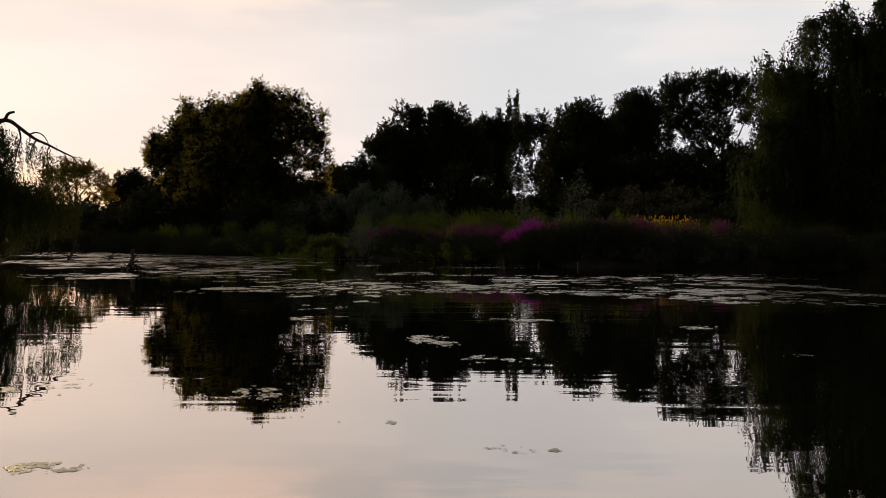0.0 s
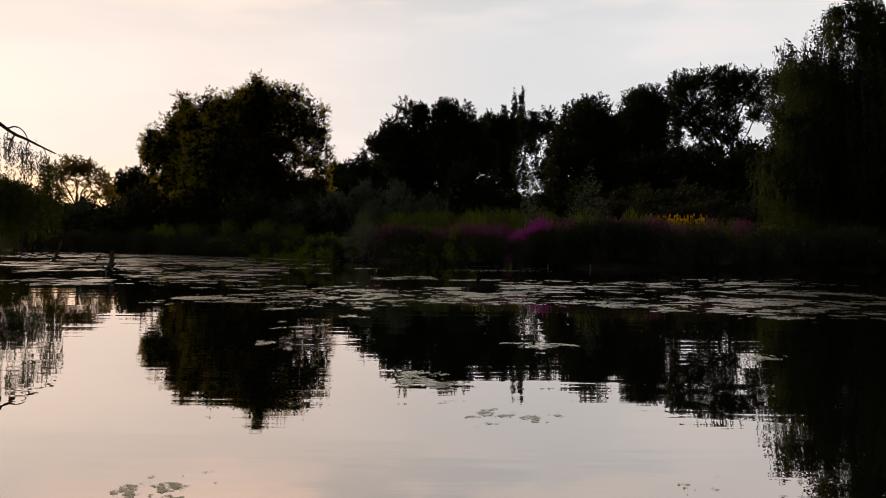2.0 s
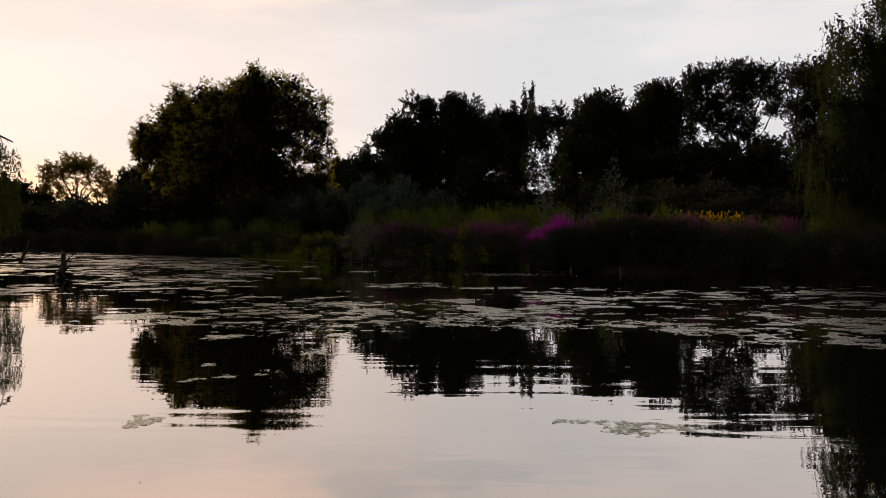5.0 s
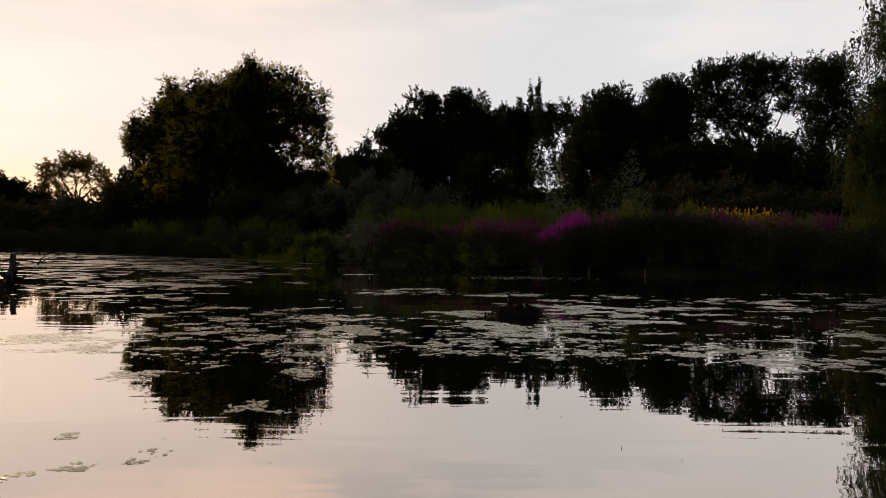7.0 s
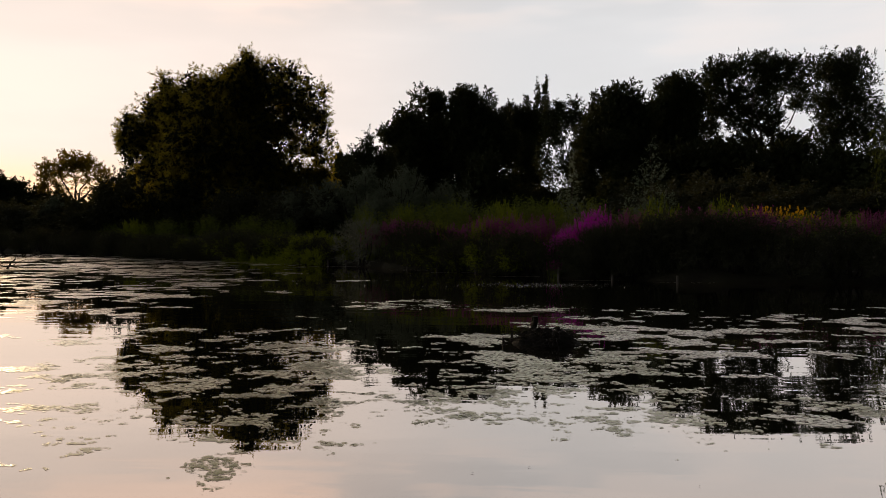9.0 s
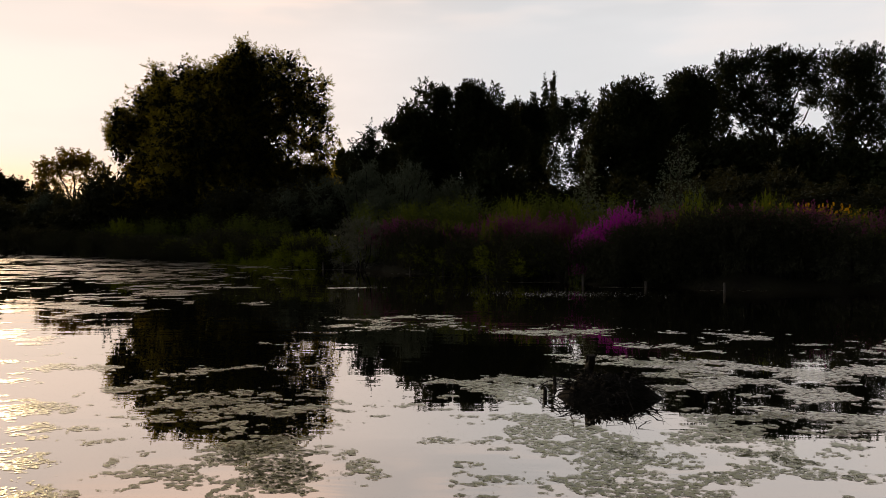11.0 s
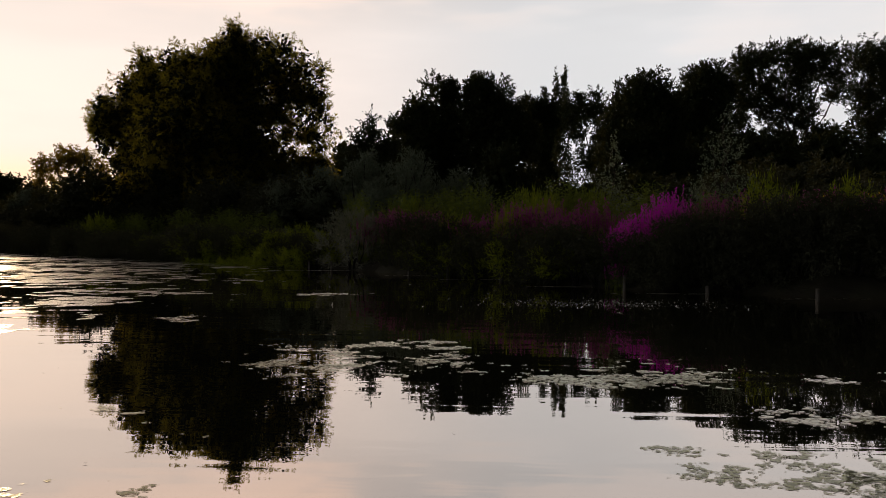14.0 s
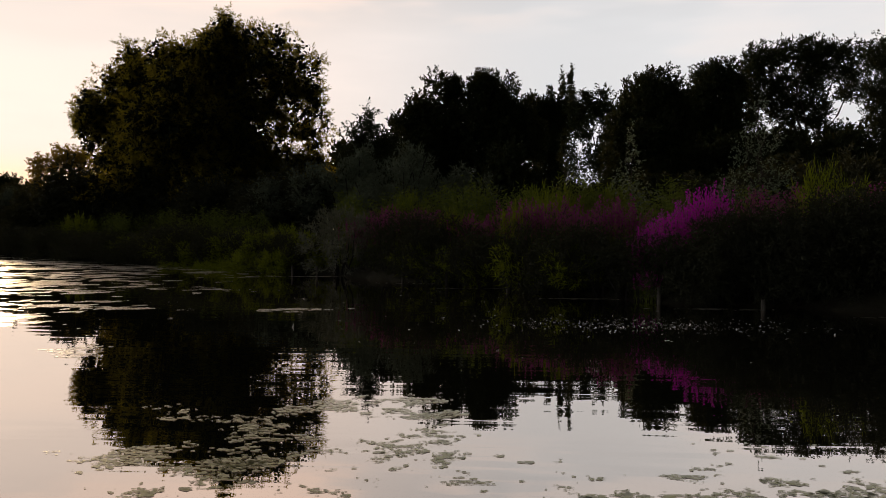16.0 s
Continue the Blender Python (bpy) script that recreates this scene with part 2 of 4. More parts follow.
def weed_material(name, rough, relief, holes, sheen, tint):
    """Floating pondweed and algae in a film of water: olive and lacy, with a wet sheen at low angles; water shows through its fine holes."""
    m, N, L = material(name)
    out, mix, df, gl, bp = N("ShaderNodeOutputMaterial"), N("ShaderNodeMixShader"), N("ShaderNodeBsdfDiffuse"), N("ShaderNodeBsdfGlossy"), N("ShaderNodeBump")
    clear, lace = N("ShaderNodeBsdfTransparent"), N("ShaderNodeMixShader")
    L(two_tone(N, L, noise_node(N, L, 16.0, 8.0), (0.065, 0.08, 0.012), (0.34, 0.36, 0.09), 0.32, 0.68), df.inputs["Color"])
    gl.inputs["Roughness"].default_value = rough
    gl.inputs["Color"].default_value = (*tint, 1)
    bp.inputs["Strength"].default_value, bp.inputs["Distance"].default_value = 1.0, relief
    L(noise_node(N, L, 26.0, 6.0), bp.inputs["Height"])
    for n in (df, gl):
        L(bp.outputs[0], n.inputs["Normal"])
    fr, mr, hole = N("ShaderNodeFresnel"), N("ShaderNodeMapRange"), N("ShaderNodeMapRange")
    fr.inputs["IOR"].default_value = 1.40
    for i, v in enumerate((*sheen, 0.94), 1):
        mr.inputs[i].default_value = v
    L(fr.outputs[0], mr.inputs[0])
    L(mr.outputs[0], mix.inputs[0])
    L(df.outputs[0], mix.inputs[1])
    L(gl.outputs[0], mix.inputs[2])
    hole.interpolation_type = "SMOOTHSTEP"
    for i, v in enumerate((*holes, 0.0, 0.90), 1):
        hole.inputs[i].default_value = v
    L(noise_node(N, L, 36.0, 8.0, (0.6, 1.0, 1.0), turn=0.4, warp=0.6), hole.inputs[0])
    L(hole.outputs[0], lace.inputs[0])
    L(clear.outputs[0], lace.inputs[1])
    L(mix.outputs[0], lace.inputs[2])
    L(lace.outputs[0], out.inputs[0])
    return m


M_WEED = weed_material("floating_weed", 0.28, 0.0045, (0.43, 0.51), (0.12, 0.45, 0.12), (0.93, 0.92, 0.80))
M_WEED_BRISTLY = weed_material("bristling_weed", 0.30, 0.004, (0.37, 0.56), (0.03, 0.38, 0.18), (1.0, 0.97, 0.90))
# Glints on wet bits of weed are put into this pale base colour.
M_FLECK = rough_material("glint_pale_flecks", (0.55, 0.55, 0.50), (0.8, 0.8, 0.76), 20.0, rough=0.25, bump=0.5, dist=0.004, spec=1.0)


# ---------------------------------------------------------------- mesh tools
def part(name, data, mat, parent=None, label=""):
    """Links a bmesh or a mesh as one object, under a thing where one is given."""
    if isinstance(data, bmesh.types.BMesh):
        me = bpy.data.meshes.new(name)
        data.to_mesh(me)
        data.free()
    else:
        me = data
    if not me.materials:
        me.materials.append(mat)
    ob = new(name, me)
    ob.parent = parent
    return tagged(ob, label)


def thing(name, at, label, category, group="", kind=""):
    ob = new(name)
    ob.location = at
    return tagged(ob, label, category, group, kind)


def polys_mesh(name, verts, n):
    """A mesh of separate n-sided faces from a (faces * n, 3) array."""
    me = bpy.data.meshes.new(name)
    verts = np.ascontiguousarray(verts, dtype=np.float32)
    faces = len(verts) // n
    me.vertices.add(len(verts))
    me.vertices.foreach_set("co", verts.ravel())
    me.loops.add(faces * n)
    me.loops.foreach_set("vertex_index", np.arange(faces * n, dtype=np.int32))
    me.polygons.add(faces)
    me.polygons.foreach_set("loop_start", np.arange(0, faces * n, n, dtype=np.int32))
    me.update(calc_edges=True)
    return me


def unit(v):
    return v / np.maximum(np.linalg.norm(v, axis=-1, keepdims=True), 1e-6)


def leaf_quads(rng, at, way, length, width):
    """Rhombic leaves at points, pointing along way. Returns (n * 4, 3)."""
    n = len(at)
    side = unit(np.cross(way, rng.normal(size=(n, 3))))
    L = length * rng.uniform(0.6, 1.3, (n, 1))
    W = width * rng.uniform(0.6, 1.3, (n, 1)) * 0.5
    mid = at + way * L * 0.45
    return np.stack([at, mid + side * W, at + way * L, mid - side * W], 1).reshape(-1, 3)


def tube(bm, pts, radii, sides=7):
    """A tapered tube along points, closed at both ends."""
    rings = []
    pts = [Vector(p) for p in pts]
    for i, (p, r) in enumerate(zip(pts, radii)):
        d = (pts[min(i + 1, len(pts) - 1)] - pts[max(i - 1, 0)]).normalized()
        a = d.orthogonal().normalized()
        b = d.cross(a)
        rings.append([bm.verts.new(p + (a * math.cos(k * 2 * math.pi / sides) + b * math.sin(k * 2 * math.pi / sides)) * r) for k in range(sides)])
    for r0, r1 in zip(rings, rings[1:]):
        best = min(range(sides), key=lambda s: (r0[0].co - r1[s].co).length)
        for k in range(sides):
            bm.faces.new((r0[k], r0[(k + 1) % sides], r1[(k + 1 + best) % sides], r1[(k + best) % sides]))
    bm.faces.new(rings[0][::-1])
    bm.faces.new(rings[-1])


def bent(rng, a, b, n=6, sag=0.08, up=0.0):
    """Points from a to b, gently crooked."""
    a, b = np.array(a, float), np.array(b, float)
    size = np.linalg.norm(b - a)
    out = []
    for i in range(n):
        u = i / (n - 1)
        p = a + (b - a) * u + rng.normal(size=3) * sag * size * math.sin(math.pi * u) * 0.6
        p[2] += up * size * math.sin(math.pi * u)
        out.append(p)
    return out


def crown_mesh(rng, name, lobes, clump=0.55, per_area=2.0, leaves=26, leaf=(0.32, 0.07), droop=0.5, strand=0.0, core=1.0, shell=(0.5, 1.0), gaps=0.0, billow=True, core_leaf=None, core_mat=None):
    """A crown from lobes (x, y, z, rx, rz): twigs of leaves through the outer part of each lobe, coarser leaves inside."""
    parts, inner = [], []
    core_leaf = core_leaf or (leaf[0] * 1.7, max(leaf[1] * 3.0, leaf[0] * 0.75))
    for x, y, z, rx, rz, *thin in lobes:
        thin = thin[0] if thin else 1.0
        ry = (rx + rz) * 0.5
        area = 4 * math.pi * ((rx * rz) ** 1.6 / 3 + 2 * (rx * ry) ** 1.6 / 3) ** (1 / 1.6)
        n = max(6, int(area * per_area * (0.15 + 0.85 * thin)))
        # billows: smaller rounded masses over the lobe's surface
        nb = int(np.clip(area * 0.18, 9, 30)) if billow else 1
        if billow:
            b = unit(rng.normal(size=(nb, 3))) * rng.uniform(0.50, 0.80, (nb, 1))
            br = rng.uniform(0.28, 0.50, nb)
        else:
            b, br = np.zeros((1, 3)), np.ones(1)
        pick = rng.integers(0, nb, n)
        d = unit(rng.normal(size=(n, 3)))
        r = rng.uniform(shell[0] ** 2, shell[1] ** 2, (n, 1)) ** 0.5
        c = np.array([x, y, z]) + (b[pick] + d * r * br[pick, None]) * np.array([rx, ry, rz])
        if gaps:
            keep = np.array([noise.noise(Vector(p * 0.7)) > -0.55 + gaps for p in c])
            c, d = c[keep], d[keep]
        d = d[c[:, 2] > 0.1]
        c = c[c[:, 2] > 0.1]
        n = len(c)
        if strand:
            # hanging strands: leaves down a falling line
            ln = strand * rng.uniform(0.4, 1.2, (n, 1))
            u = rng.uniform(0, 1, (n, leaves, 1))
            sway = rng.normal(0, 0.10, (n, 1, 3)) * [1, 1, 0]
            p = c[:, None] + u * np.concatenate([np.zeros((n, 1, 2)), -ln[:, None]], 2) + u * u * sway * ln[:, None] + rng.normal(0, clump * 0.10, (n, leaves, 3))
            w = rng.normal(0, 0.45, (n, leaves, 3)) + [0, 0, -1.0]
        else:
            # leafy twigs: tapering tufts that point outwards
            axis = unit(d + rng.normal(0, 0.45, (n, 3)) + [0, 0, 0.35 - 0.5 * droop])[:, None]
            u = rng.uniform(0, 1, (n, leaves, 1))
            p = c[:, None] + axis * (u - 0.35) * clump * 2.1 + rng.normal(0, clump * 0.30, (n, leaves, 3)) * (1.15 - 0.8 * u)
            w = rng.normal(0, 0.7, (n, leaves, 3)) + axis * 1.1 + [0, 0, -0.4 * droop]
        parts.append(leaf_quads(rng, p.reshape(-1, 3), unit(w.reshape(-1, 3)), *leaf))
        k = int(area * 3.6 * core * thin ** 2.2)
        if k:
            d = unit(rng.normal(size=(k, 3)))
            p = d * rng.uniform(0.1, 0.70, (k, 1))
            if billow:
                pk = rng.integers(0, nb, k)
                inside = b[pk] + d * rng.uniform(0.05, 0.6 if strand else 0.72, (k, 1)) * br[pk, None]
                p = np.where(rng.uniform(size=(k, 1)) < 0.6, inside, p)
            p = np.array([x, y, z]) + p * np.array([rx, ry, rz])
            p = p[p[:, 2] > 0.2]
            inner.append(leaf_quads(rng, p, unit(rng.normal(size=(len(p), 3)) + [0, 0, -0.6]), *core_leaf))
    v = np.concatenate(parts + inner)
    v[:, 2] = np.maximum(v[:, 2], 0.02)
    me = polys_mesh(name, v, 4)
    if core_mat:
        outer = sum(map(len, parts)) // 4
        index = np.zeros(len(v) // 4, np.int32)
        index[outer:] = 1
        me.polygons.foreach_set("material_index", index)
    return me


def tree(seed, name, at, lobes, mat, label, trunk=0.4, group="", fork=0.35, limbs=8, **crown):
    """A tree: tapered trunk, limbs out to the lobes, and a leafy crown."""
    rng = np.random.default_rng(seed)
    root = thing(name, at, label, "tree", group)
    cx = float(np.mean([l[0] for l in lobes])) * 0.3
    top = max(l[2] for l in lobes)
    mid = (cx * 0.5, 0.0, top * fork)
    bm = bmesh.new()
    tube(bm, [(0, 0, -0.5), (0.02, 0, 0.15), *bent(rng, (0, 0, 0.7), mid, 5, 0.04)], [trunk * 1.7, trunk * 1.25, trunk, trunk * 0.92, trunk * 0.86, trunk * 0.8, trunk * 0.72], 9)
    part("trunk", bm, M_BARK, root)
    order = sorted(lobes, key=lambda l: -l[2] * l[3])[:limbs]
    for l in order:
        bm = bmesh.new()
        end = (l[0], l[1], l[2] + l[4] * 0.4)
        if end[2] < mid[2] * 0.9:
            start = (mid[0] * 0.6, 0, mid[2] * 0.55)
        else:
            start = (mid[0], 0, mid[2] * 0.96)
        pts = bent(rng, start, end, 6, 0.09, 0.05)
        tube(bm, pts, [trunk * 0.5 * (1 - 0.16 * i) for i in range(6)], 6)
        for k in range(4):
            p = pts[2 + k % 4]
            q = np.array(p) + np.clip(rng.normal(size=3), -1.2, 1.2) * np.array([l[3], l[3], l[4] * 0.5]) * 0.5
            q[2] = min(q[2], l[2] + 0.6 * l[4])
            tube(bm, bent(rng, p, q, 4, 0.1), [trunk * 0.20, trunk * 0.14, trunk * 0.09, trunk * 0.04], 5)
        part("limb", bm, M_BARK, root)
    me = crown_mesh(rng, name + "_crown", lobes, **crown)
    me.materials.append(mat)
    if crown.get("core_mat"):
        me.materials.append(crown["core_mat"])
    tagged(part("crown", me, mat, root), kind="stuff")
    return root


# ---------------------------------------------------------------- ground and water
POND = [(-48, 76), (-39.4, 70.6), (-30.8, 64.9), (-21.6, 57.5), (-15.7, 52.8), (-8.7, 46.8), (-4.7, 43.3), (-2.1, 41.1), (0.3, 38.8), (3.0, 35.4),
        (4.7, 34.6), (6.2, 33.4), (9.0, 33.2), (15, 33.6), (24, 34), (36, 30), (42, 12), (40, -14), (22, -30), (-22, -30), (-34, -12), (-32, 8),
        (-27, 24), (-22.6, 32), (-22.4, 36.2), (-27, 40), (-44, 46), (-58, 56), (-60, 68)]


def shore_distance(x, y):
    """Signed distance to the pond's edge, positive on land. Arrays in, array out."""
    best = np.full(x.shape, 1e9)
    inside = np.zeros(x.shape, bool)
    for (ax, ay), (bx, by) in zip(POND, POND[1:] + POND[:1]):
        ex, ey = bx - ax, by - ay
        u = np.clip(((x - ax) * ex + (y - ay) * ey) / (ex * ex + ey * ey), 0, 1)
        best = np.minimum(best, np.hypot(x - ax - u * ex, y - ay - u * ey))
        cross = (ay > y) != (by > y)
        inside ^= cross & (x < ex * (y - ay) / (ey if ey else 1e-9) + ax)
    return np.where(inside, -best, best)


def ground_height(x, y):
    x, y = np.asarray(x, float), np.asarray(y, float)
    d = shore_distance(x, y)
    d = d + 0.25 * np.sin(x * 1.7 + y * 0.6) + 0.15 * np.sin(x * 3.9 - y * 2.3)
    s = np.clip(d / 5.0, -0.3, 1.0)
    land = 0.08 + 0.92 * (1 - (1 - np.clip(s, 0, 1)) ** 2) + 0.07 * np.sin(x * 0.31) * np.cos(y * 0.27)
    return np.where(d > 0, land, np.maximum(-0.8, d * 0.7))


def gz(x, y):
    return float(ground_height(np.array([x]), np.array([y]))[0])


def build_ground():
    def axis(lo, hi, step):
        inner = np.arange(lo, hi + 0.01, step)
        far = np.geomspace(6, 2400, 22)
        return np.concatenate([lo - far[::-1], inner, hi + far])
    xs, ys = axis(-70, 60, 0.8), axis(-40, 100, 0.8)
    X, Y = np.meshgrid(xs, ys)
    Z = ground_height(X, Y)
    nx, ny = len(xs), len(ys)
    idx = np.arange(nx * ny).reshape(ny, nx)
    quads = np.stack([idx[:-1, :-1], idx[:-1, 1:], idx[1:, 1:], idx[1:, :-1]], -1).reshape(-1, 4)
    me = bpy.data.meshes.new("ground")
    me.from_pydata(np.stack([X, Y, Z], -1).reshape(-1, 3).tolist(), [], quads.tolist())
    for p in me.polygons:
        p.use_smooth = True
    tagged(part("ground", me, M_SOIL), "dark earth bank and meadow round the pond", "ground", kind="structure")
    bm = bmesh.new()
    bmesh.ops.create_grid(bm, x_segments=8, y_segments=8, size=0.5)
    for v in bm.verts:
        v.co.x, v.co.y = v.co.x * 112 - 8, v.co.y * 116 + 24
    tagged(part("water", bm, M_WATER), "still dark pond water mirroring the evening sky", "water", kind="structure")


build_ground()

# ---------------------------------------------------------------- trees
FAR = dict(per_area=2.6, leaves=18, leaf=(0.40, 0.19), clump=0.55, core=1.3, droop=-0.5)
tree(1, "willow_tree", (-21.4, 71.0, 0.95), [
    (2.7, 0.0, 12.5, 2.57, 3.86), (1.2, 0.0, 11.8, 2.92, 3.28), (-1.6, 0.0, 11.0, 3.04, 3.16), (-4.5, 1.0, 11.4, 2.46, 3.28, 0.8), (-6.6, 1.2, 9.4, 2.34, 2.69, 0.7), (-7.6, 1.6, 8.0, 1.8, 2.28, 0.6), (5.9, 0.0, 12.6, 2.92, 2.92, 0.6),
    (8.3, 0.6, 11.4, 1.92, 2.4, 0.42), (8.6, 1.0, 9.3, 1.8, 2.16, 0.44), (6.3, 0.6, 10.4, 2.4, 1.8, 0.5), (8.6, 1.0, 7.6, 1.56, 1.44, 0.35), (6.4, 1.0, 8.0, 2.16, 1.44, 0.38), (4.3, 0.8, 9.2, 1.92, 2.16, 0.55), (0.4, 0.0, 7.4, 5.15, 5.62),
    (-3.4, 1.5, 7.2, 3.51, 3.74), (3.0, 0.0, 7.0, 3.51, 4.68), (0.0, -1.0, 3.0, 6.55, 3.74), (5.4, 1.5, 4.0, 3.74, 3.04), (-5.6, 2.0, 5.6, 2.34, 2.81), (-4.6, 3.0, 3.0, 3.04, 3.04), (8.0, 1.0, 4.8, 2.34, 1.75), (8.6, 1.0, 6.2, 1.7, 1.1, 0.34), (6.4, 0.8, 6.3, 1.6, 1.0, 0.4)],
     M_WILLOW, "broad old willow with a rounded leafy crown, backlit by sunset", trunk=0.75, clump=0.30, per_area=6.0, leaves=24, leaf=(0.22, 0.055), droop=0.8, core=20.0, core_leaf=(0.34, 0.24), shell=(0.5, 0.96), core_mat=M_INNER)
tree(2, "field_tree", (-76.6, 149.0, 0.95), [
    (-0.5, 0.0, 15.0, 4.5, 2.5, 0.8), (-4.5, 0.0, 13.2, 2.9, 2.4, 0.6), (4.0, 0.0, 13.0, 3.0, 2.6, 0.5), (5.9, 1.0, 10.6, 2.4, 2.6, 0.4), (-6.4, 0.0, 10.8, 2.3, 2.2, 0.6),
    (-3.4, 0.0, 9.6, 2.3, 2.0, 0.3), (2.8, 0.0, 9.2, 2.2, 1.9, 0.2), (-0.2, 0, 11.5, 2.0, 1.6, 0.2)],
     M_FIELD, "distant spreading tree with an open crown against the sunset", trunk=0.4, fork=0.42, per_area=2.0, leaves=16, leaf=(0.42, 0.2), clump=0.55, core=0.5, gaps=0.1)
tree(15, "field_maple_tree", (-83.0, 190.0, 0.95), [(0, 0, 14.5, 5.0, 4.2), (-4.0, 0, 11.5, 3.5, 4.5), (3.5, 0, 12.5, 4.5, 4.5), (0, 0, 6.5, 7.5, 5), (8.5, 0, 12, 4.5, 5), (9, 0, 6, 6, 5)],
     M_OAK, "distant dark maple behind the willow", trunk=0.45, **FAR)
tree(3, "hedge_tree", (-89.7, 150.0, 0.95), [(-0.5, 0.0, 9.7, 2.9, 2.0), (-3.3, 0.0, 10.0, 3.1, 3.1), (3.9, 0.0, 7.0, 4.0, 2.6), (0, 0, 5, 6, 4), (7, 0, 4, 5, 3.5)],
     M_OAK, "low rounded hedgerow tree in the distance", trunk=0.3, per_area=1.0, leaves=16, leaf=(0.6, 0.3), clump=0.9)
tree(4, "young_ash_tree", (-7.6, 65.0, 0.95), [
    (0.0, 0.0, 7.7, 0.6, 0.8), (-0.2, 0.0, 6.7, 1.3, 1.0), (0.2, 0.0, 5.7, 1.9, 1.0), (1.5, 1.0, 6.3, 1.0, 1.4), (0.0, 0.0, 4.2, 2.2, 1.5), (0.4, 0, 2.6, 2.2, 1.6)],
     M_OAK, "young tree with a pointed open crown", trunk=0.14, per_area=5.0, leaves=18, leaf=(0.20, 0.08), clump=0.32, core=4.0, core_leaf=(0.26, 0.14))
tree(5, "oak_tree", (-6.8, 117.0, 0.95), [
    (-3.7, 0.0, 14.4, 2.9, 3.9), (0.3, 0.0, 17.0, 4.5, 4.9), (-0.4, 2.0, 12.5, 6.4, 6.1), (-2.7, -2.0, 9.4, 4.5, 3.8), (2.2, 0.0, 20.0, 1.8, 1.7), (0, -1, 5, 8, 4.5)],
     M_OAK, "dark dense oak with a knobbly crown at the wood's edge", trunk=0.5, group="woodland edge trees", **FAR)
tree(6, "oak_tree", (0.8, 117.0, 0.95), [
    (-0.7, 0.0, 18.5, 3.9, 4.1), (2.5, 1.0, 15.8, 3.4, 4.4), (-0.4, 0.0, 12.5, 5.3, 6.4), (4.4, 1.0, 13.9, 3.0, 5.3), (-0.9, 0.0, 21.1, 1.5, 1.5), (1, -1, 5, 7, 4.5)],
     M_OAK, "dark dense oak with a knobbly crown at the wood's edge", trunk=0.5, group="woodland edge trees", **FAR)
tree(7, "poplar_tree", (15.8, 164.0, 0.95), [
    (0.9, 0.0, 31.0, 0.45, 4.8), (-0.8, 0.0, 30.6, 0.4, 4.2), (-3.0, 0.0, 27.6, 0.8, 2.9), (-6.2, 0.0, 25.2, 3.6, 4.0), (-0.4, 0.0, 24.6, 3.2, 5.0), (2.6, 0.5, 24.5, 2.0, 3.4), (-4.6, 2.0, 20.7, 5.1, 6.8),
    (-5, 0, 12, 4, 7), (-10, 0, 22, 3.5, 6), (1.6, 0, 15, 1.8, 5, 0.3), (-1.6, 0, 16, 2.2, 7)],
     M_OAK, "tall poplar with narrow twin spires", trunk=0.5, fork=0.4, group="woodland edge trees", **FAR)
tree(8, "aspen_tree", (20.4, 150.0, 0.95), [
    (0.8, 0.0, 24.1, 2.4, 3.9), (-1.7, 0.0, 23.1, 1.6, 3.6), (2.1, 2.0, 19.0, 2.4, 5.1), (2.0, 0.0, 15.1, 2.2, 4.6), (-2.9, 1.0, 25.6, 1.4, 1.8), (-2.6, -1.0, 20.0, 1.9, 2.2, 0.5),
    (-2.0, 0.0, 14.0, 2.2, 4.8, 0.7), (-4.2, 0.0, 13.0, 1.2, 4.0, 0.5), (2.8, 0, 10, 2.2, 4), (-4.6, 1.0, 23, 1.6, 4), (-6.0, 0.0, 16.5, 1.3, 5.5, 0.7), (0.2, 0.0, 15.5, 1.5, 5.0, 0.8), (-3.0, 0.0, 18.6, 2.0, 1.8, 0.5)],
     M_OAK, "thin aspen with sparse leaves that let the sky through", trunk=0.25, fork=0.5, group="woodland edge trees", per_area=2.2, leaves=13, leaf=(0.40, 0.19), clump=0.5, core=0.5, gaps=0.06)
tree(9, "lime_tree", (25.0, 130.0, 0.95), [
    (0.2, 0.0, 20.8, 5.0, 5.3), (-2.7, 1.0, 19.1, 3.3, 4.7), (3.2, 0.0, 18.7, 3.4, 5.2), (0.3, 0.0, 14.9, 6.5, 6.9), (0, 0, 7, 7.5, 6.5), (-5.6, 1, 13, 2.4, 6), (-5.5, 0, 7, 3, 5)],
     M_OAK, "dense round-headed tree at the wood's edge", trunk=0.5, group="woodland edge trees", **FAR)
tree(10, "tall_poplar_tree", (40.8, 151.0, 0.95), [
    (-0.3, 0.0, 28.7, 4.3, 4.3), (-2.7, 0.0, 24.2, 3.9, 5.1), (1.3, 0.0, 21.7, 3.7, 6.2), (-0.7, 1.0, 16.7, 5.1, 6.2), (3.4, 1.0, 26.2, 2.4, 3.5), (-4.5, 1, 20, 3.5, 8), (-3, 0, 9, 6, 6)],
     M_OAK, "tall broad poplar with ragged foliage", trunk=0.55, fork=0.45, group="woodland edge trees", **FAR)
OPEN = dict(per_area=2.3, leaves=16, leaf=(0.40, 0.19), clump=0.55, core=0.22, gaps=0.26, droop=-0.6)
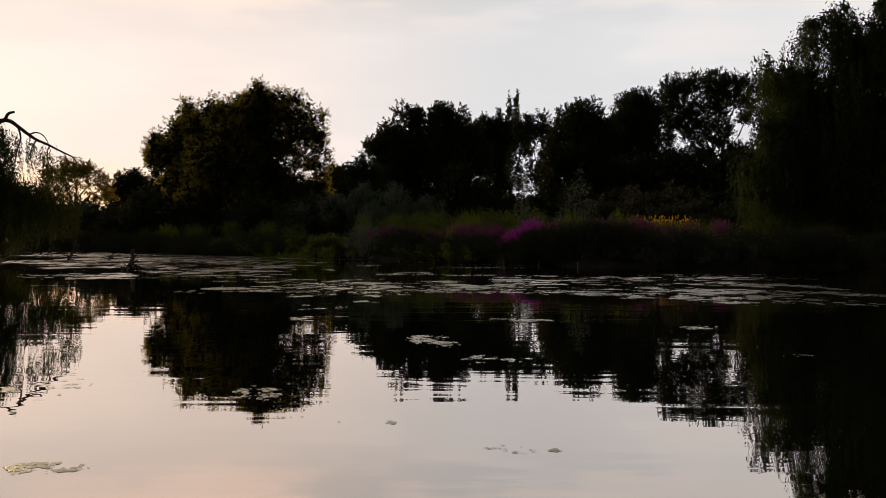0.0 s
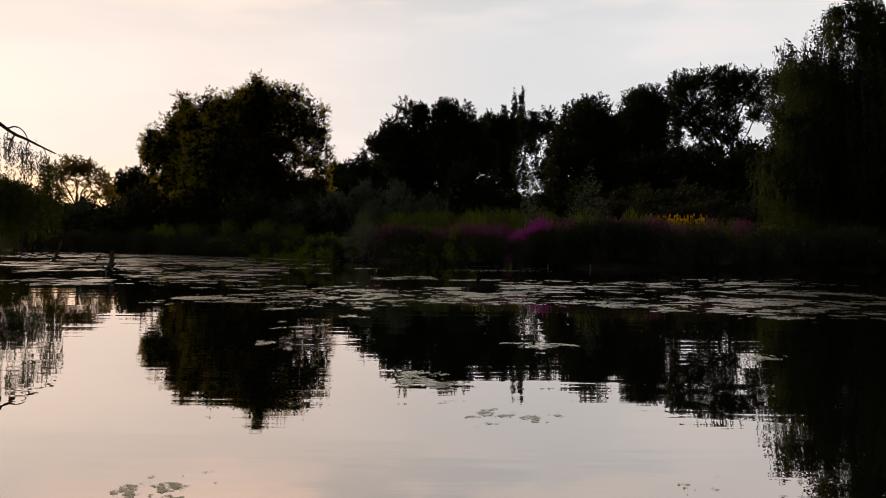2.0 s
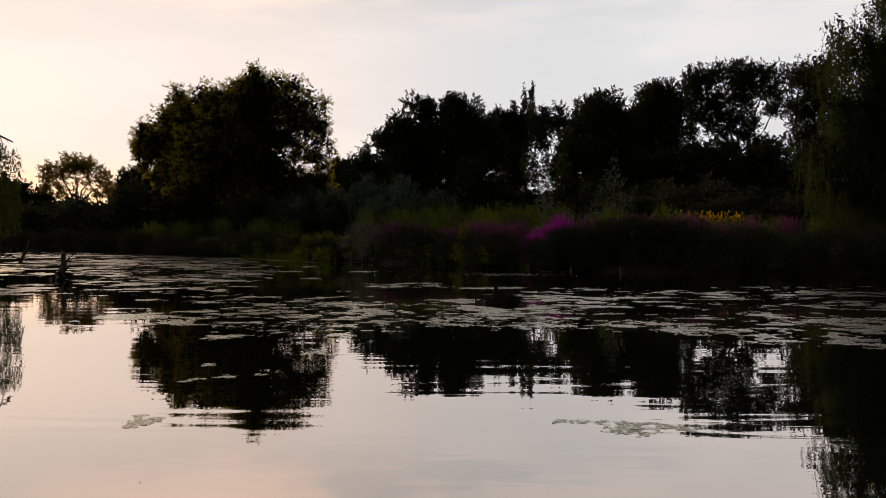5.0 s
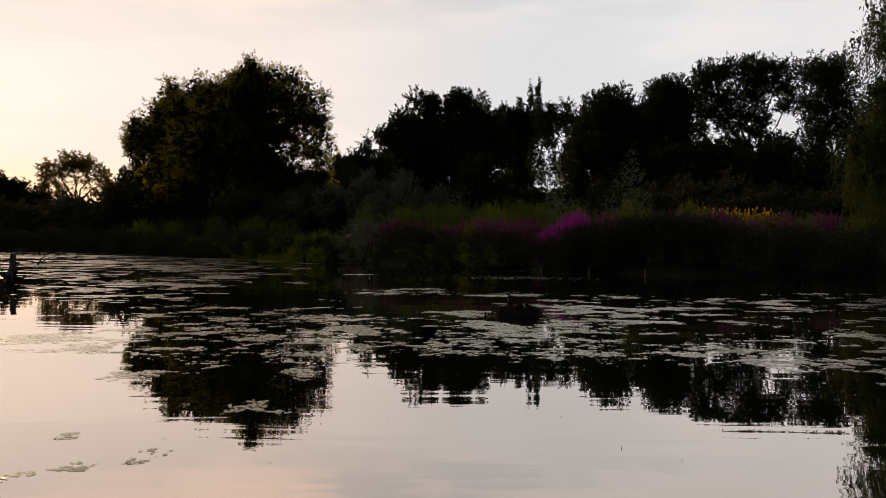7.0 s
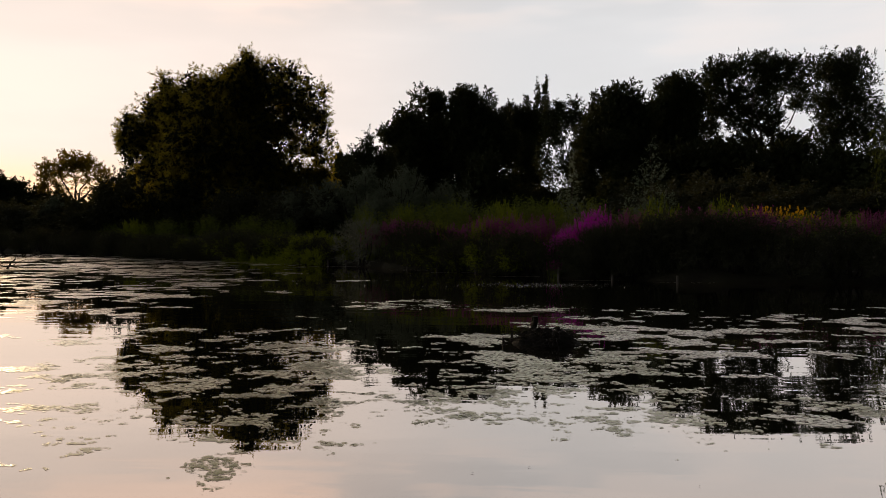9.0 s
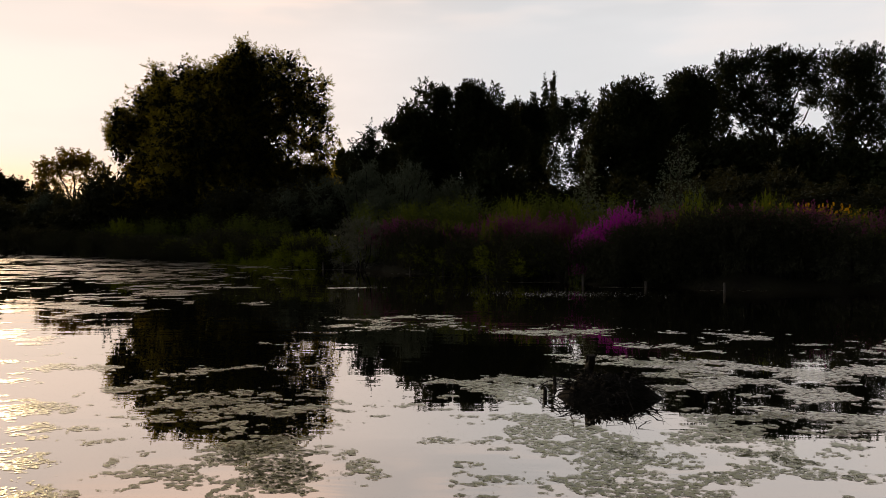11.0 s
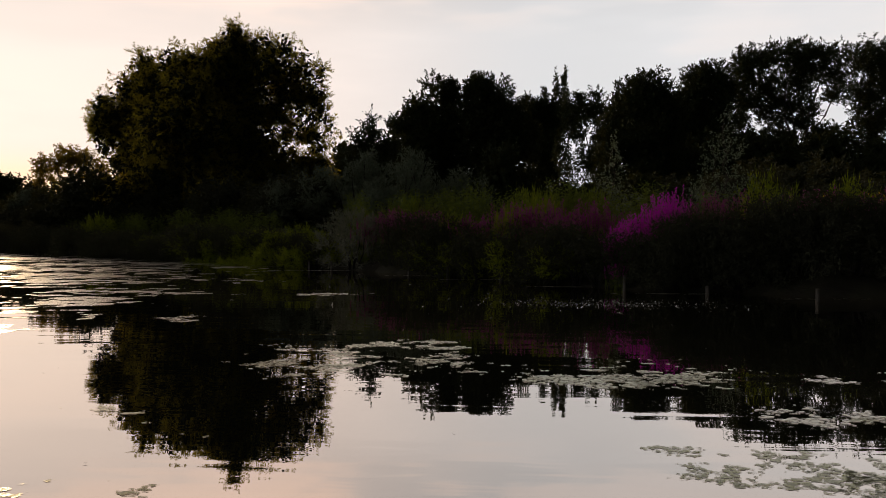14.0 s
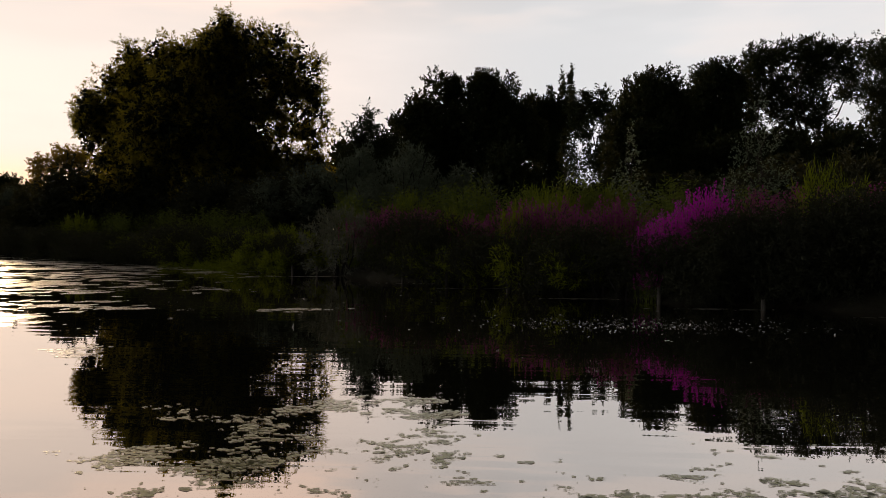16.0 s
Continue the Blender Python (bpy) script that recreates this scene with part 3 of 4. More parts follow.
tree(11, "tall_poplar_tree", (61.6, 159.0, 0.95), [
    (-8.7, 0.0, 33.4, 4.9, 3.9), (-2.5, 0.0, 34.1, 6.3, 3.9), (3.5, 0.0, 33.7, 4.9, 4.1), (-9.6, 0.0, 27.8, 4.8, 3.7), (-3.4, 0.0, 28.3, 6.0, 4.1), (0.2, 0.0, 23.5, 3.1, 3.3),
    (-4.9, 1.0, 24.0, 3.7, 2.8), (6.3, 0.0, 29.3, 2.8, 3.9), (-11.7, 2.0, 23.6, 2.6, 3.5), (-4.4, 0.0, 19.3, 4.4, 2.8), (3.9, 0.0, 19.3, 4.8, 2.6), (-12, 0, 30, 3, 4), (-13, 1, 19, 3.5, 4)],
     M_OAK, "tall spreading poplar with gaps of sky between its limbs", trunk=0.65, fork=0.42, limbs=11, group="woodland edge trees", **OPEN)
tree(12, "tall_poplar_tree", (76.0, 161.0, 0.95), [
    (-1.5, 0.0, 34.9, 4.9, 4.4), (2.6, 0.0, 33.8, 5.8, 5.1), (-3.0, 0.0, 27.5, 2.9, 4.4), (1.7, 0.0, 26.4, 5.5, 6.6), (-1.8, 0.0, 20.6, 4.4, 4.0), (6.9, 0.0, 24.3, 5.5, 6.6)],
     M_OAK, "tall spreading poplar with gaps of sky between its limbs", trunk=0.65, fork=0.42, group="woodland edge trees", **OPEN)
tree(13, "weeping_willow", (24.7, 41.0, 0.95), [
    (-2.3, 0.0, 12.9, 1.8, 1.6, 0.6), (-3.8, 0.0, 11.6, 1.7, 1.9, 0.55), (-0.5, 1.0, 12.8, 1.7, 1.5, 0.7), (1.0, 0.0, 11.2, 2.4, 2.3), (-5.5, 0.0, 9.5, 1.8, 1.9, 0.5), (-6.9, -1.0, 10.2, 0.9, 0.8, 0.4), (-1.2, 0.0, 10.4, 2.2, 2.0), (2.4, 0.0, 12.6, 1.9, 1.8), (0.9, 0.0, 13.3, 1.4, 1.2), (3.6, 0.0, 10.4, 2.5, 2.5),
    (-2.5, 0.0, 7.9, 2.9, 3.4), (-6.4, -1.0, 5.4, 2.0, 1.9, 0.6), (-7.7, -1.0, 4.2, 1.3, 1.4, 0.5), (-4.1, 0.0, 4.2, 2.9, 2.9), (0.1, 1.0, 5.0, 3.6, 4.2), (3.3, 0.0, 6.9, 3.6, 4.6),
    (-1.5, -1.0, 2.6, 3.6, 2.2), (-6.5, -2.0, 2.8, 2.0, 1.3), (-5.2, 0, 6.6, 2.2, 2.0)],
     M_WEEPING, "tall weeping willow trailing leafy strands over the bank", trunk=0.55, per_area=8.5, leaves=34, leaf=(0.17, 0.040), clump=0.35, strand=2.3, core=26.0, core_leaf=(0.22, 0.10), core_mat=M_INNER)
tree(14, "weeping_willow", (-22.6, 34.0, 0.3), [
    (1.1, 0.0, 5.6, 0.9, 1.0), (-0.5, 0.0, 6.8, 1.9, 2.0), (-0.3, 0.0, 4.4, 1.9, 2.2), (1.2, 0.0, 4.4, 1.0, 1.3), (0.2, 0.0, 2.6, 1.4, 1.6), (2.0, 0.0, 4.3, 0.8, 1.2, 0.5), (2.3, 0.0, 2.7, 0.9, 1.4), (1.6, 0.0, 5.8, 0.6, 0.7, 0.4), (1.0, 0.3, 1.8, 1.2, 1.2), (3.3, 0.2, 2.9, 0.9, 1.1, 0.8), (4.6, 0.1, 3.0, 0.7, 0.8, 0.5)],
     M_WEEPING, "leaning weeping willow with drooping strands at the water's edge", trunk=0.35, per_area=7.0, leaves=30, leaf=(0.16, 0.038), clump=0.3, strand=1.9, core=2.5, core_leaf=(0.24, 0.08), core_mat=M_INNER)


# ---------------------------------------------------------------- thickets and shrubs
def shrub(seed, name, label, category, lobes, mat, stems=7, **crown):
    """A shrub from the ground up: bare stems under a mass of leaves. Built at the origin."""
    rng = np.random.default_rng(seed)
    root = thing(name, (0, 0, 0), label, category)
    top = max(l[2] + l[4] for l in lobes)
    for k in range(stems):
        l = lobes[k % len(lobes)]
        bm = bmesh.new()
        foot = rng.normal(0, 0.12 * top, 2)
        pts = bent(rng, (foot[0] * 0.4, foot[1] * 0.4, -0.15), (l[0] + foot[0], l[1] + foot[1], l[2] + 0.3 * l[4]), 5, 0.08)
        tube(bm, pts, [0.022 * top * (1 - 0.2 * i) for i in range(5)], 5)
        part("stem", bm, M_STICK, root)
    tagged(part("foliage", crown_mesh(rng, name + "_foliage", lobes, **crown), mat, root), kind="stuff")
    return root


def spread(proto, spots, group, seed, sink=0.05):
    """Copies of a thing over spots (x, y, size, height): each turned its own way and standing on the ground."""
    rng = random.Random(seed)
    first = True
    for x, y, s, h in spots:
        m = pose(x, y, gz(x, y) - sink, 0, 0, rng.uniform(0, 360)) @ Matrix.Diagonal((s, s, h, 1))
        if first:
            proto.matrix_basis = m
            proto["group"] = group
            keep = proto
            first = False
        else:
            keep.scale, old = (1, 1, 1), keep.matrix_basis.copy()
            copy_thing(keep, m)
            keep.matrix_basis = old


def along(a, b, n, wide, seed, size=(0.8, 1.2), high=(0.8, 1.2)):
    """Spots strewn along a line."""
    rng = random.Random(seed)
    out = []
    for i in range(n):
        u = (i + rng.uniform(0.1, 0.9)) / n
        out.append((a[0] + (b[0] - a[0]) * u + rng.uniform(-wide, wide), a[1] + (b[1] - a[1]) * u + rng.uniform(-wide, wide), rng.uniform(*size), rng.uniform(*high)))
    return out


# far thickets under and between the trees
thicket_a = shrub(31, "hawthorn_thicket", "dense dark hawthorn thicket under the trees", "thicket",
                  [(0, 0, 3.0, 3.4, 3.0), (2.4, 0.5, 4.6, 2.2, 2.0), (-2.2, -0.3, 4.0, 2.4, 2.2), (0.4, 0, 6.2, 2.0, 1.8)], M_OAK,
                  per_area=1.5, leaves=16, leaf=(0.42, 0.2), clump=0.6, core=1.2)
spread(thicket_a, [(2.9, 108, 1.1, 1.6)] + along((4, 112), (9, 112), 2, 0.5, 1, (1.0, 1.2), (0.95, 1.1)) + along((10, 116), (15, 116), 2, 0.5, 21, (0.9, 1.1), (1.05, 1.1)) + along((18, 113), (92, 118), 18, 2.5, 1, (1.0, 1.4), (1.0, 1.35))
       + along((-17, 92), (-9, 92), 3, 0.8, 2, (1.0, 1.2), (1.2, 1.35)) + [(-32, 90, 1.2, 0.6), (-26, 90, 1.2, 0.9), (-20, 92, 1.2, 1.0)] + along((-118, 118), (-46, 96), 15, 2, 3, (1.2, 1.5), (0.52, 0.66))
       + along((-14, 110), (6, 106), 6, 2, 4, (1.1, 1.4), (0.8, 1.1)) + along((-62, 128), (-26, 122), 10, 1.5, 23, (1.3, 1.6), (0.36, 0.46)) + along((-14, 130), (22, 134), 9, 1.5, 24, (1.4, 1.7), (0.5, 0.65)) + along((27, 138), (96, 146), 15, 3, 22, (1.4, 1.9), (2.0, 2.5)), "thicket under the trees", 5)
thicket_b = shrub(32, "elder_thicket", "rounded elder thicket in the middle distance", "thicket",
                  [(0, 0, 1.8, 2.0, 1.9), (1.3, 0.4, 2.6, 1.4, 1.3), (-1.4, 0, 2.3, 1.4, 1.4), (0.1, 0.2, 3.5, 1.2, 1.1)], M_SHRUB,
                  per_area=3.0, leaves=20, leaf=(0.24, 0.09), clump=0.36, core=1.3)
spread(thicket_b, along((-52, 84), (-33, 74), 8, 1.5, 6, (0.9, 1.3), (0.7, 1.0)) + along((-33, 72), (-13, 62), 9, 1.5, 7, (0.9, 1.2), (0.7, 1.0)) + along((-14, 61), (-9, 58), 3, 0.8, 8, (0.9, 1.1), (0.8, 1.0))
       + along((10, 62), (44, 66), 10, 2, 9, (1.0, 1.4), (0.8, 1.15)) + along((10, 52), (30, 50), 6, 1.5, 10, (0.9, 1.2), (0.6, 0.8)) + along((28, 44), (48, 38), 6, 1.5, 11, (1.2, 1.6), (1.2, 1.7))
       + along((-30, 42), (-25, 36), 4, 0.6, 12, (0.7, 1.0), (0.5, 0.7)) + [(-39, 78, 0.9, 1.1), (-10.2, 66, 1.0, 0.8), (-29.0, 69.0, 1.2, 1.25), (-26.2, 67.4, 1.1, 1.1), (-31.5, 70.5, 1.1, 0.7)], "thickets behind the bank", 13)
sallow = shrub(33, "sallow_bush", "grey-green sallow bush with upright twigs", "bush",
               [(0, 0, 1.6, 1.7, 1.6), (0.9, 0.2, 2.9, 1.2, 1.3), (-1.0, 0, 2.6, 1.2, 1.3), (0.1, 0, 3.8, 0.9, 1.0)], M_GREY, stems=10,
               per_area=3.4, leaves=20, leaf=(0.22, 0.055), clump=0.34, core=0.9, droop=-0.6)
spread(sallow, [(-6.4, 56.5, 1.0, 1.02), (-3.7, 54.5, 0.95, 0.98), (-8.8, 57.5, 1.0, 0.85), (-1.5, 56, 0.9, 0.8), (-5.2, 52.5, 0.8, 0.65), (-38.5, 77, 0.8, 0.9), (-11.5, 58, 0.9, 0.7), (11.5, 55, 0.9, 0.7)], "sallow bushes", 14)

# the bank's own cover, down to the water
bank_bush = shrub(34, "bank_bush", "dark tangled bush hanging to the water's edge", "bush",
                  [(0, 0, 0.75, 1.0, 0.8), (0.5, -0.3, 0.55, 0.8, 0.6), (-0.5, 0.2, 1.0, 0.75, 0.6), (0.2, 0.3, 1.2, 0.65, 0.5)], M_SHRUB, stems=8,
                  per_area=9.0, leaves=22, leaf=(0.095, 0.020), clump=0.18, core=2.4, core_leaf=(0.15, 0.05), droop=0.4)
spread(bank_bush, along((-60, 69), (-42.5, 73.2), 9, 0.4, 59, (1.1, 1.4), (0.9, 1.25)) + along((-58, 57), (-28, 41), 14, 0.5, 60, (1.1, 1.4), (0.8, 1.1)) + along((-42, 72.4), (-31.5, 65.4), 9, 0.3, 15, (1.1, 1.4), (0.9, 1.25)) + along((-31, 65.0), (-9, 47.1), 28, 0.3, 16, (1.0, 1.35), (0.85, 1.2)) + along((-9, 47.2), (-6.2, 44.8), 5, 0.15, 17, (0.7, 1.0), (0.5, 0.85)) + along((-3.4, 42.6), (2.4, 36.2), 15, 0.15, 17, (0.7, 1.0), (0.92, 1.15))
       + along((2.4, 36.1), (4.4, 34.9), 5, 0.1, 58, (0.7, 0.85), (0.65, 0.8)) + along((3.9, 35.3), (5.2, 34.9), 4, 0.1, 118, (0.7, 0.9), (0.95, 1.1)) + along((4.9, 34.9), (9.2, 33.9), 11, 0.15, 18, (0.85, 1.05), (1.05, 1.2)) + along((9.2, 33.6), (26, 34.2), 15, 0.3, 19, (1.0, 1.4), (0.9, 1.3))
       + along((-27, 40.4), (-22.6, 33.4), 11, 0.3, 20, (0.9, 1.2), (0.8, 1.1)), "bushes along the bank", 21)
mound = shrub(35, "rush_mound", "rounded grey mound of fine rushy growth by the water", "bush",
              [(0, 0, 0.8, 1.05, 1.0), (0.3, 0, 1.1, 0.75, 0.6)], M_RUSH, stems=6, per_area=16.0, leaves=20, leaf=(0.16, 0.016), clump=0.14, core=5.0, core_leaf=(0.16, 0.05), droop=-0.2, billow=False, shell=(0.85, 1.0))
spread(mound, [(-4.9, 43.9, 1.15, 1.12)], "", 22)
lime = shrub(36, "yellow_green_clump", "low yellow-green leafy clump at the bank's foot", "bush",
             [(0, 0, 0.35, 0.8, 0.4), (0.5, 0.2, 0.45, 0.5, 0.35), (-0.5, 0, 0.4, 0.5, 0.35)], M_LIME, stems=5, per_area=16.0, leaves=18, leaf=(0.13, 0.018), clump=0.14, core=3.0, core_leaf=(0.14, 0.04), billow=False, shell=(0.7, 1.0), droop=-0.4)
spread(lime, [(-1.7, 41.1, 1.25, 1.25), (-0.8, 40.2, 1.35, 1.45), (0.0, 39.4, 1.2, 1.1), (1.1, 38.2, 1.3, 1.35), (1.9, 37.2, 1.15, 1.1), (-13.6, 51.6, 1.5, 1.1), (-12.6, 50.6, 1.4, 1.3), (-11.2, 49.6, 1.4, 1.2), (-9.9, 48.6, 1.3, 1.3), (-16.5, 54.2, 1.5, 1.2), (-5.6, 45.2, 0.9, 0.8), (2.6, 38.2, 0.8, 1.2), (-0.2, 40.6, 0.9, 1.3), (-11.9, 48.9, 1.1, 0.9), (-10.6, 47.8, 1.0, 1.1), (-9.4, 46.8, 1.1, 0.9), (-8.3, 46.0, 1.1, 1.0), (-7.2, 45.2, 1.1, 1.0), (-8.9, 47.6, 1.2, 1.3), (-7.6, 46.6, 1.2, 1.5), (-6.4, 45.6, 1.0, 1.3),
              (-1.0, 41.2, 0.8, 1.8), (0.6, 39.9, 0.8, 1.9), (-2.4, 42.2, 0.7, 1.3), (1.6, 41, 0.8, 2.0), (6.6, 36.0, 0.7, 2.3), (-24, 62, 1.4, 2.0), (-28, 68, 1.4, 2.2), (9.3, 37.5, 0.9, 2.0),
              (-3.0, 48.5, 1.0, 2.2), (1.8, 47.5, 1.1, 2.4), (4.0, 47.0, 1.1, 2.2)], "yellow-green clumps", 23)


# ---------------------------------------------------------------- tall herbs, flowers, grasses
def herb_clump(seed, name, label, category, n, radius, height, leaf_mat, flower_mat=None, flower=0.35, leaf=(0.09, 0.022)):
    """A clump of upright stems with narrow leaves and, where given, a flower spike on each stem."""
    rng = np.random.default_rng(seed)
    root = thing(name, (0, 0, 0), label, category)
    foot = rng.normal(0, radius * 0.45, (n, 2))
    lean = foot * 0.25 + rng.normal(0, 0.06, (n, 2)) * height
    tall = height * rng.uniform(0.72, 1.1, n) * (1 - 0.18 * np.hypot(*foot.T) / radius)
    bm = bmesh.new()
    at, way, fat, fway = [], [], [], []
    for f, l, h in zip(foot, lean, tall):
        a, b = np.array([*f, -0.12]), np.array([*(f + l), h])
        tube(bm, [a, (a + b) / 2 + [*(-0.1 * l), 0], b], [0.008, 0.006, 0.003], 4)
        for u in np.linspace(0.1, 1 - flower if flower_mat else 1.0, 26):
            at.append(a + (b - a) * u)
            g = rng.uniform(0, 2 * math.pi)
            way.append([math.cos(g), math.sin(g), rng.uniform(-0.1, 0.9)])
        if flower_mat:
            for u in np.linspace(1 - flower, 1.0, 34):
                fat.append(a + (b - a) * u)
                g = rng.uniform(0, 2 * math.pi)
                fway.append([math.cos(g), math.sin(g), rng.uniform(0.0, 0.8)])
    tagged(part("stem_growth", bm, M_HERB, root), kind="stuff")
    at, way = np.array(at), unit(np.array(way))
    tagged(part("greenery", polys_mesh(name + "_leaves", leaf_quads(rng, at, way, *leaf), 4), leaf_mat, root), kind="stuff")
    if flower_mat:
        fat, fway = np.array(fat), unit(np.array(fway))
        tagged(part("bloom", polys_mesh(name + "_flowers", leaf_quads(rng, fat, fway, 0.05, 0.038), 4), flower_mat, root), kind="stuff")
    return root


bright = herb_clump(41, "purple_loosestrife", "bright magenta loosestrife in full flower on the bank", "wildflower", 54, 0.5, 1.5, M_HERB, M_PURPLE, 0.5)
spread(bright, [(3.35, 36.6, 0.9, 0.82), (3.6, 36.9, 1.0, 0.95), (3.95, 36.75, 1.0, 1.0), (4.25, 37.0, 1.0, 1.1), (4.6, 37.2, 0.9, 1.2), (4.85, 37.4, 0.8, 1.2), (3.1, 36.2, 0.8, 0.72), (2.95, 35.6, 0.5, 0.4), (11.9, 44.6, 0.9, 1.0), (12.4, 44.9, 0.9, 1.05), (12.9, 44.7, 0.8, 1.0), (9.2, 39.5, 0.6, 0.9)], "purple loosestrife", 42)
dull = herb_clump(43, "fading_loosestrife", "dull purple loosestrife going over", "wildflower", 46, 0.55, 1.45, M_HERB, M_DULLPURPLE, 0.45)
spread(dull, along((-4.4, 44.8), (3.0, 38.0), 26, 0.4, 44, (0.9, 1.2), (0.95, 1.25)) + along((5.4, 37.6), (10.5, 36.6), 11, 0.4, 45, (0.9, 1.2), (0.98, 1.15)) + along((10, 37), (16, 38), 5, 0.6, 46, (0.9, 1.2), (0.8, 1.0)), "fading loosestrife", 47)
herb = herb_clump(48, "tall_herb_clump", "tall green herbs with narrow leaves on the bank top", "herbs", 34, 0.6, 2.0, M_HERB, None, leaf=(0.16, 0.035))
spread(herb, along((-5, 48.5), (6, 44.5), 20, 1.2, 49, (0.9, 1.3), (0.85, 1.2)) + along((6, 42), (20, 43), 14, 1.4, 50, (0.9, 1.3), (0.6, 0.9)) + along((-4, 46.5), (4, 40.5), 12, 0.5, 51, (0.8, 1.1), (0.45, 0.6))
       + along((-30, 70), (-10, 54), 18, 1.5, 52, (1.0, 1.4), (0.7, 1.0)) + along((5, 40), (18, 40), 12, 1.0, 53, (0.9, 1.3), (0.6, 0.8)), "tall herbs", 54)
# Clumps added for a strip that catches the sun; its light is their yellow.
ragwort = herb_clump(55, "ragwort_clump", "yellow flowering clump standing in for a sunlit strip behind the loosestrife", "wildflower", 40, 0.8, 1.75, M_HERB, M_YELLOW, 0.07)
spread(ragwort, along((11.6, 44.2), (15.4, 44.2), 8, 0.3, 56, (0.9, 1.1), (1.0, 1.04)), "ragwort", 57)


def grass_tuft(seed, name, label, n, height, mat):
    """A tuft of long arching blades."""
    rng = np.random.default_rng(seed)
    root = thing(name, (0, 0, 0), label, "grass")
    quads = []
    for _ in range(n):
        g, reach, h = rng.uniform(0, 2 * math.pi), rng.uniform(0.15, 0.65) * height * 0.6, height * rng.uniform(0.6, 1.1)
        d, s = np.array([math.cos(g), math.sin(g), 0]), np.array([-math.sin(g), math.cos(g), 0])
        foot = np.array([*rng.normal(0, 0.12, 2), -0.08])
        prev = None
        for i in range(6):
            u = i / 5
            p = foot + d * reach * u * u * 1.3 + np.array([0, 0, h * (u - 0.30 * u ** 3.5)])
            w = 0.011 * (1 - u) ** 0.6 + 0.0015
            cur = (p + s * w, p - s * w)
            if prev:
                quads += [prev[0], prev[1], cur[1], cur[0]]
            prev = cur
    tagged(part("blade_growth", polys_mesh(name + "_blades", np.array(quads), 4), mat, root), kind="stuff")
    return root


tuft = grass_tuft(61, "reed_grass_tuft", "tall tuft of arching reed grass", 60, 1.6, M_STRAW)
spread(tuft, along((5.6, 37.4), (11.5, 37.4), 12, 0.4, 62, (0.9, 1.2), (1.0, 1.25)) + along((-3, 44.5), (3.0, 37.6), 9, 0.3, 63, (0.7, 1.0), (0.5, 0.8)) + along((-30, 66), (-8, 48.5), 16, 0.4, 64, (0.9, 1.2), (0.7, 1.0))
       + along((6, 38), (14, 39), 7, 0.6, 65, (0.9, 1.2), (0.7, 1.0)), "reed grass", 66)


def meadow_grass():
    """Rough grass over the bank near the pond."""
    rng = np.random.default_rng(67)
    n = 60000
    x, y = rng.uniform(-46, 32, n), rng.uniform(31, 82, n)
    x, y = x[(x > -20) | (y > 44)], y[(x > -20) | (y > 44)]
    n = len(x)
    d = shore_distance(x, y)
    keep = (d > 1.0) & (d < 14) & (rng.uniform(size=n) < 1.1 - d / 16)
    x, y = x[keep], y[keep]
    p = np.stack([x, y, ground_height(x, y) - 0.03], 1)
    w = unit(rng.normal(0, 0.35, p.shape) + [0, 0, 1])
    ob = part("meadow_grass", polys_mesh("meadow_grass", leaf_quads(rng, p, w, 0.55, 0.035), 4), M_STRAW)
    tagged(ob, "rough uncut grass covering the bank", "grass", kind="stuff")


meadow_grass()

# young trees among the herbs
tree(71, "poplar_sapling", (8.5, 45.0, gz(8.5, 45)), [
    (0, 0, 1.2, 1.0, 0.8), (0.5, 0, 1.9, 0.8, 0.7, 0.6), (-0.6, 0, 1.8, 0.7, 0.7, 0.6), (0.1, 0, 2.7, 0.75, 0.7, 0.6), (-0.35, 0, 3.2, 0.45, 0.6, 0.5), (0.35, 0, 3.4, 0.5, 0.6, 0.5), (0.0, 0, 4.0, 0.34, 0.6, 0.7), (0.05, 0, 4.6, 0.2, 0.5, 0.8),
    (0.95, 0.1, 1.5, 0.5, 0.5, 0.5), (-1.05, 0, 1.3, 0.5, 0.5, 0.5)],
     M_POPLAR, "pale grey-green poplar sapling on the bank", trunk=0.05, per_area=9, leaves=10, leaf=(0.085, 0.05), clump=0.16, core=0.15, limbs=9, billow=False, shell=(0.2, 1.0))
tree(72, "poplar_sapling", (5.9, 52.0, gz(5.9, 52)), [
    (0, 0, 1.4, 1.0, 0.8), (0.5, 0, 2.0, 0.8, 0.6, 0.7), (-0.4, 0, 2.2, 0.7, 0.6, 0.7), (-0.1, 0, 2.9, 0.6, 0.6, 0.6), (0.1, 0, 3.6, 0.4, 0.5, 0.7), (0.0, 0, 4.2, 0.28, 0.5, 0.8), (0.02, 0, 4.7, 0.15, 0.35, 0.8)],
     M_POPLAR, "slim grey-green poplar sapling with open leaves", trunk=0.05, per_area=9, leaves=10, leaf=(0.10, 0.06), clump=0.18, core=0.15, limbs=6, billow=False, shell=(0.2, 1.0))


# ---------------------------------------------------------------- floating weed
def value_noise(x, y, seed):
    """Smooth noise from -1 to 1 over arrays."""
    ix, iy = np.floor(x).astype(np.int64), np.floor(y).astype(np.int64)
    fx, fy = x - ix, y - iy
    fx, fy = fx * fx * (3 - 2 * fx), fy * fy * (3 - 2 * fy)

    def at(i, j):
        h = (i * 374761393 + j * 668265263 + seed * 974711) & 0x7FFFFFFF
        h = ((h ^ (h >> 13)) * 1274126177) & 0x7FFFFFFF
        return ((h ^ (h >> 16)) & 0xFFFF) / 32767.5 - 1
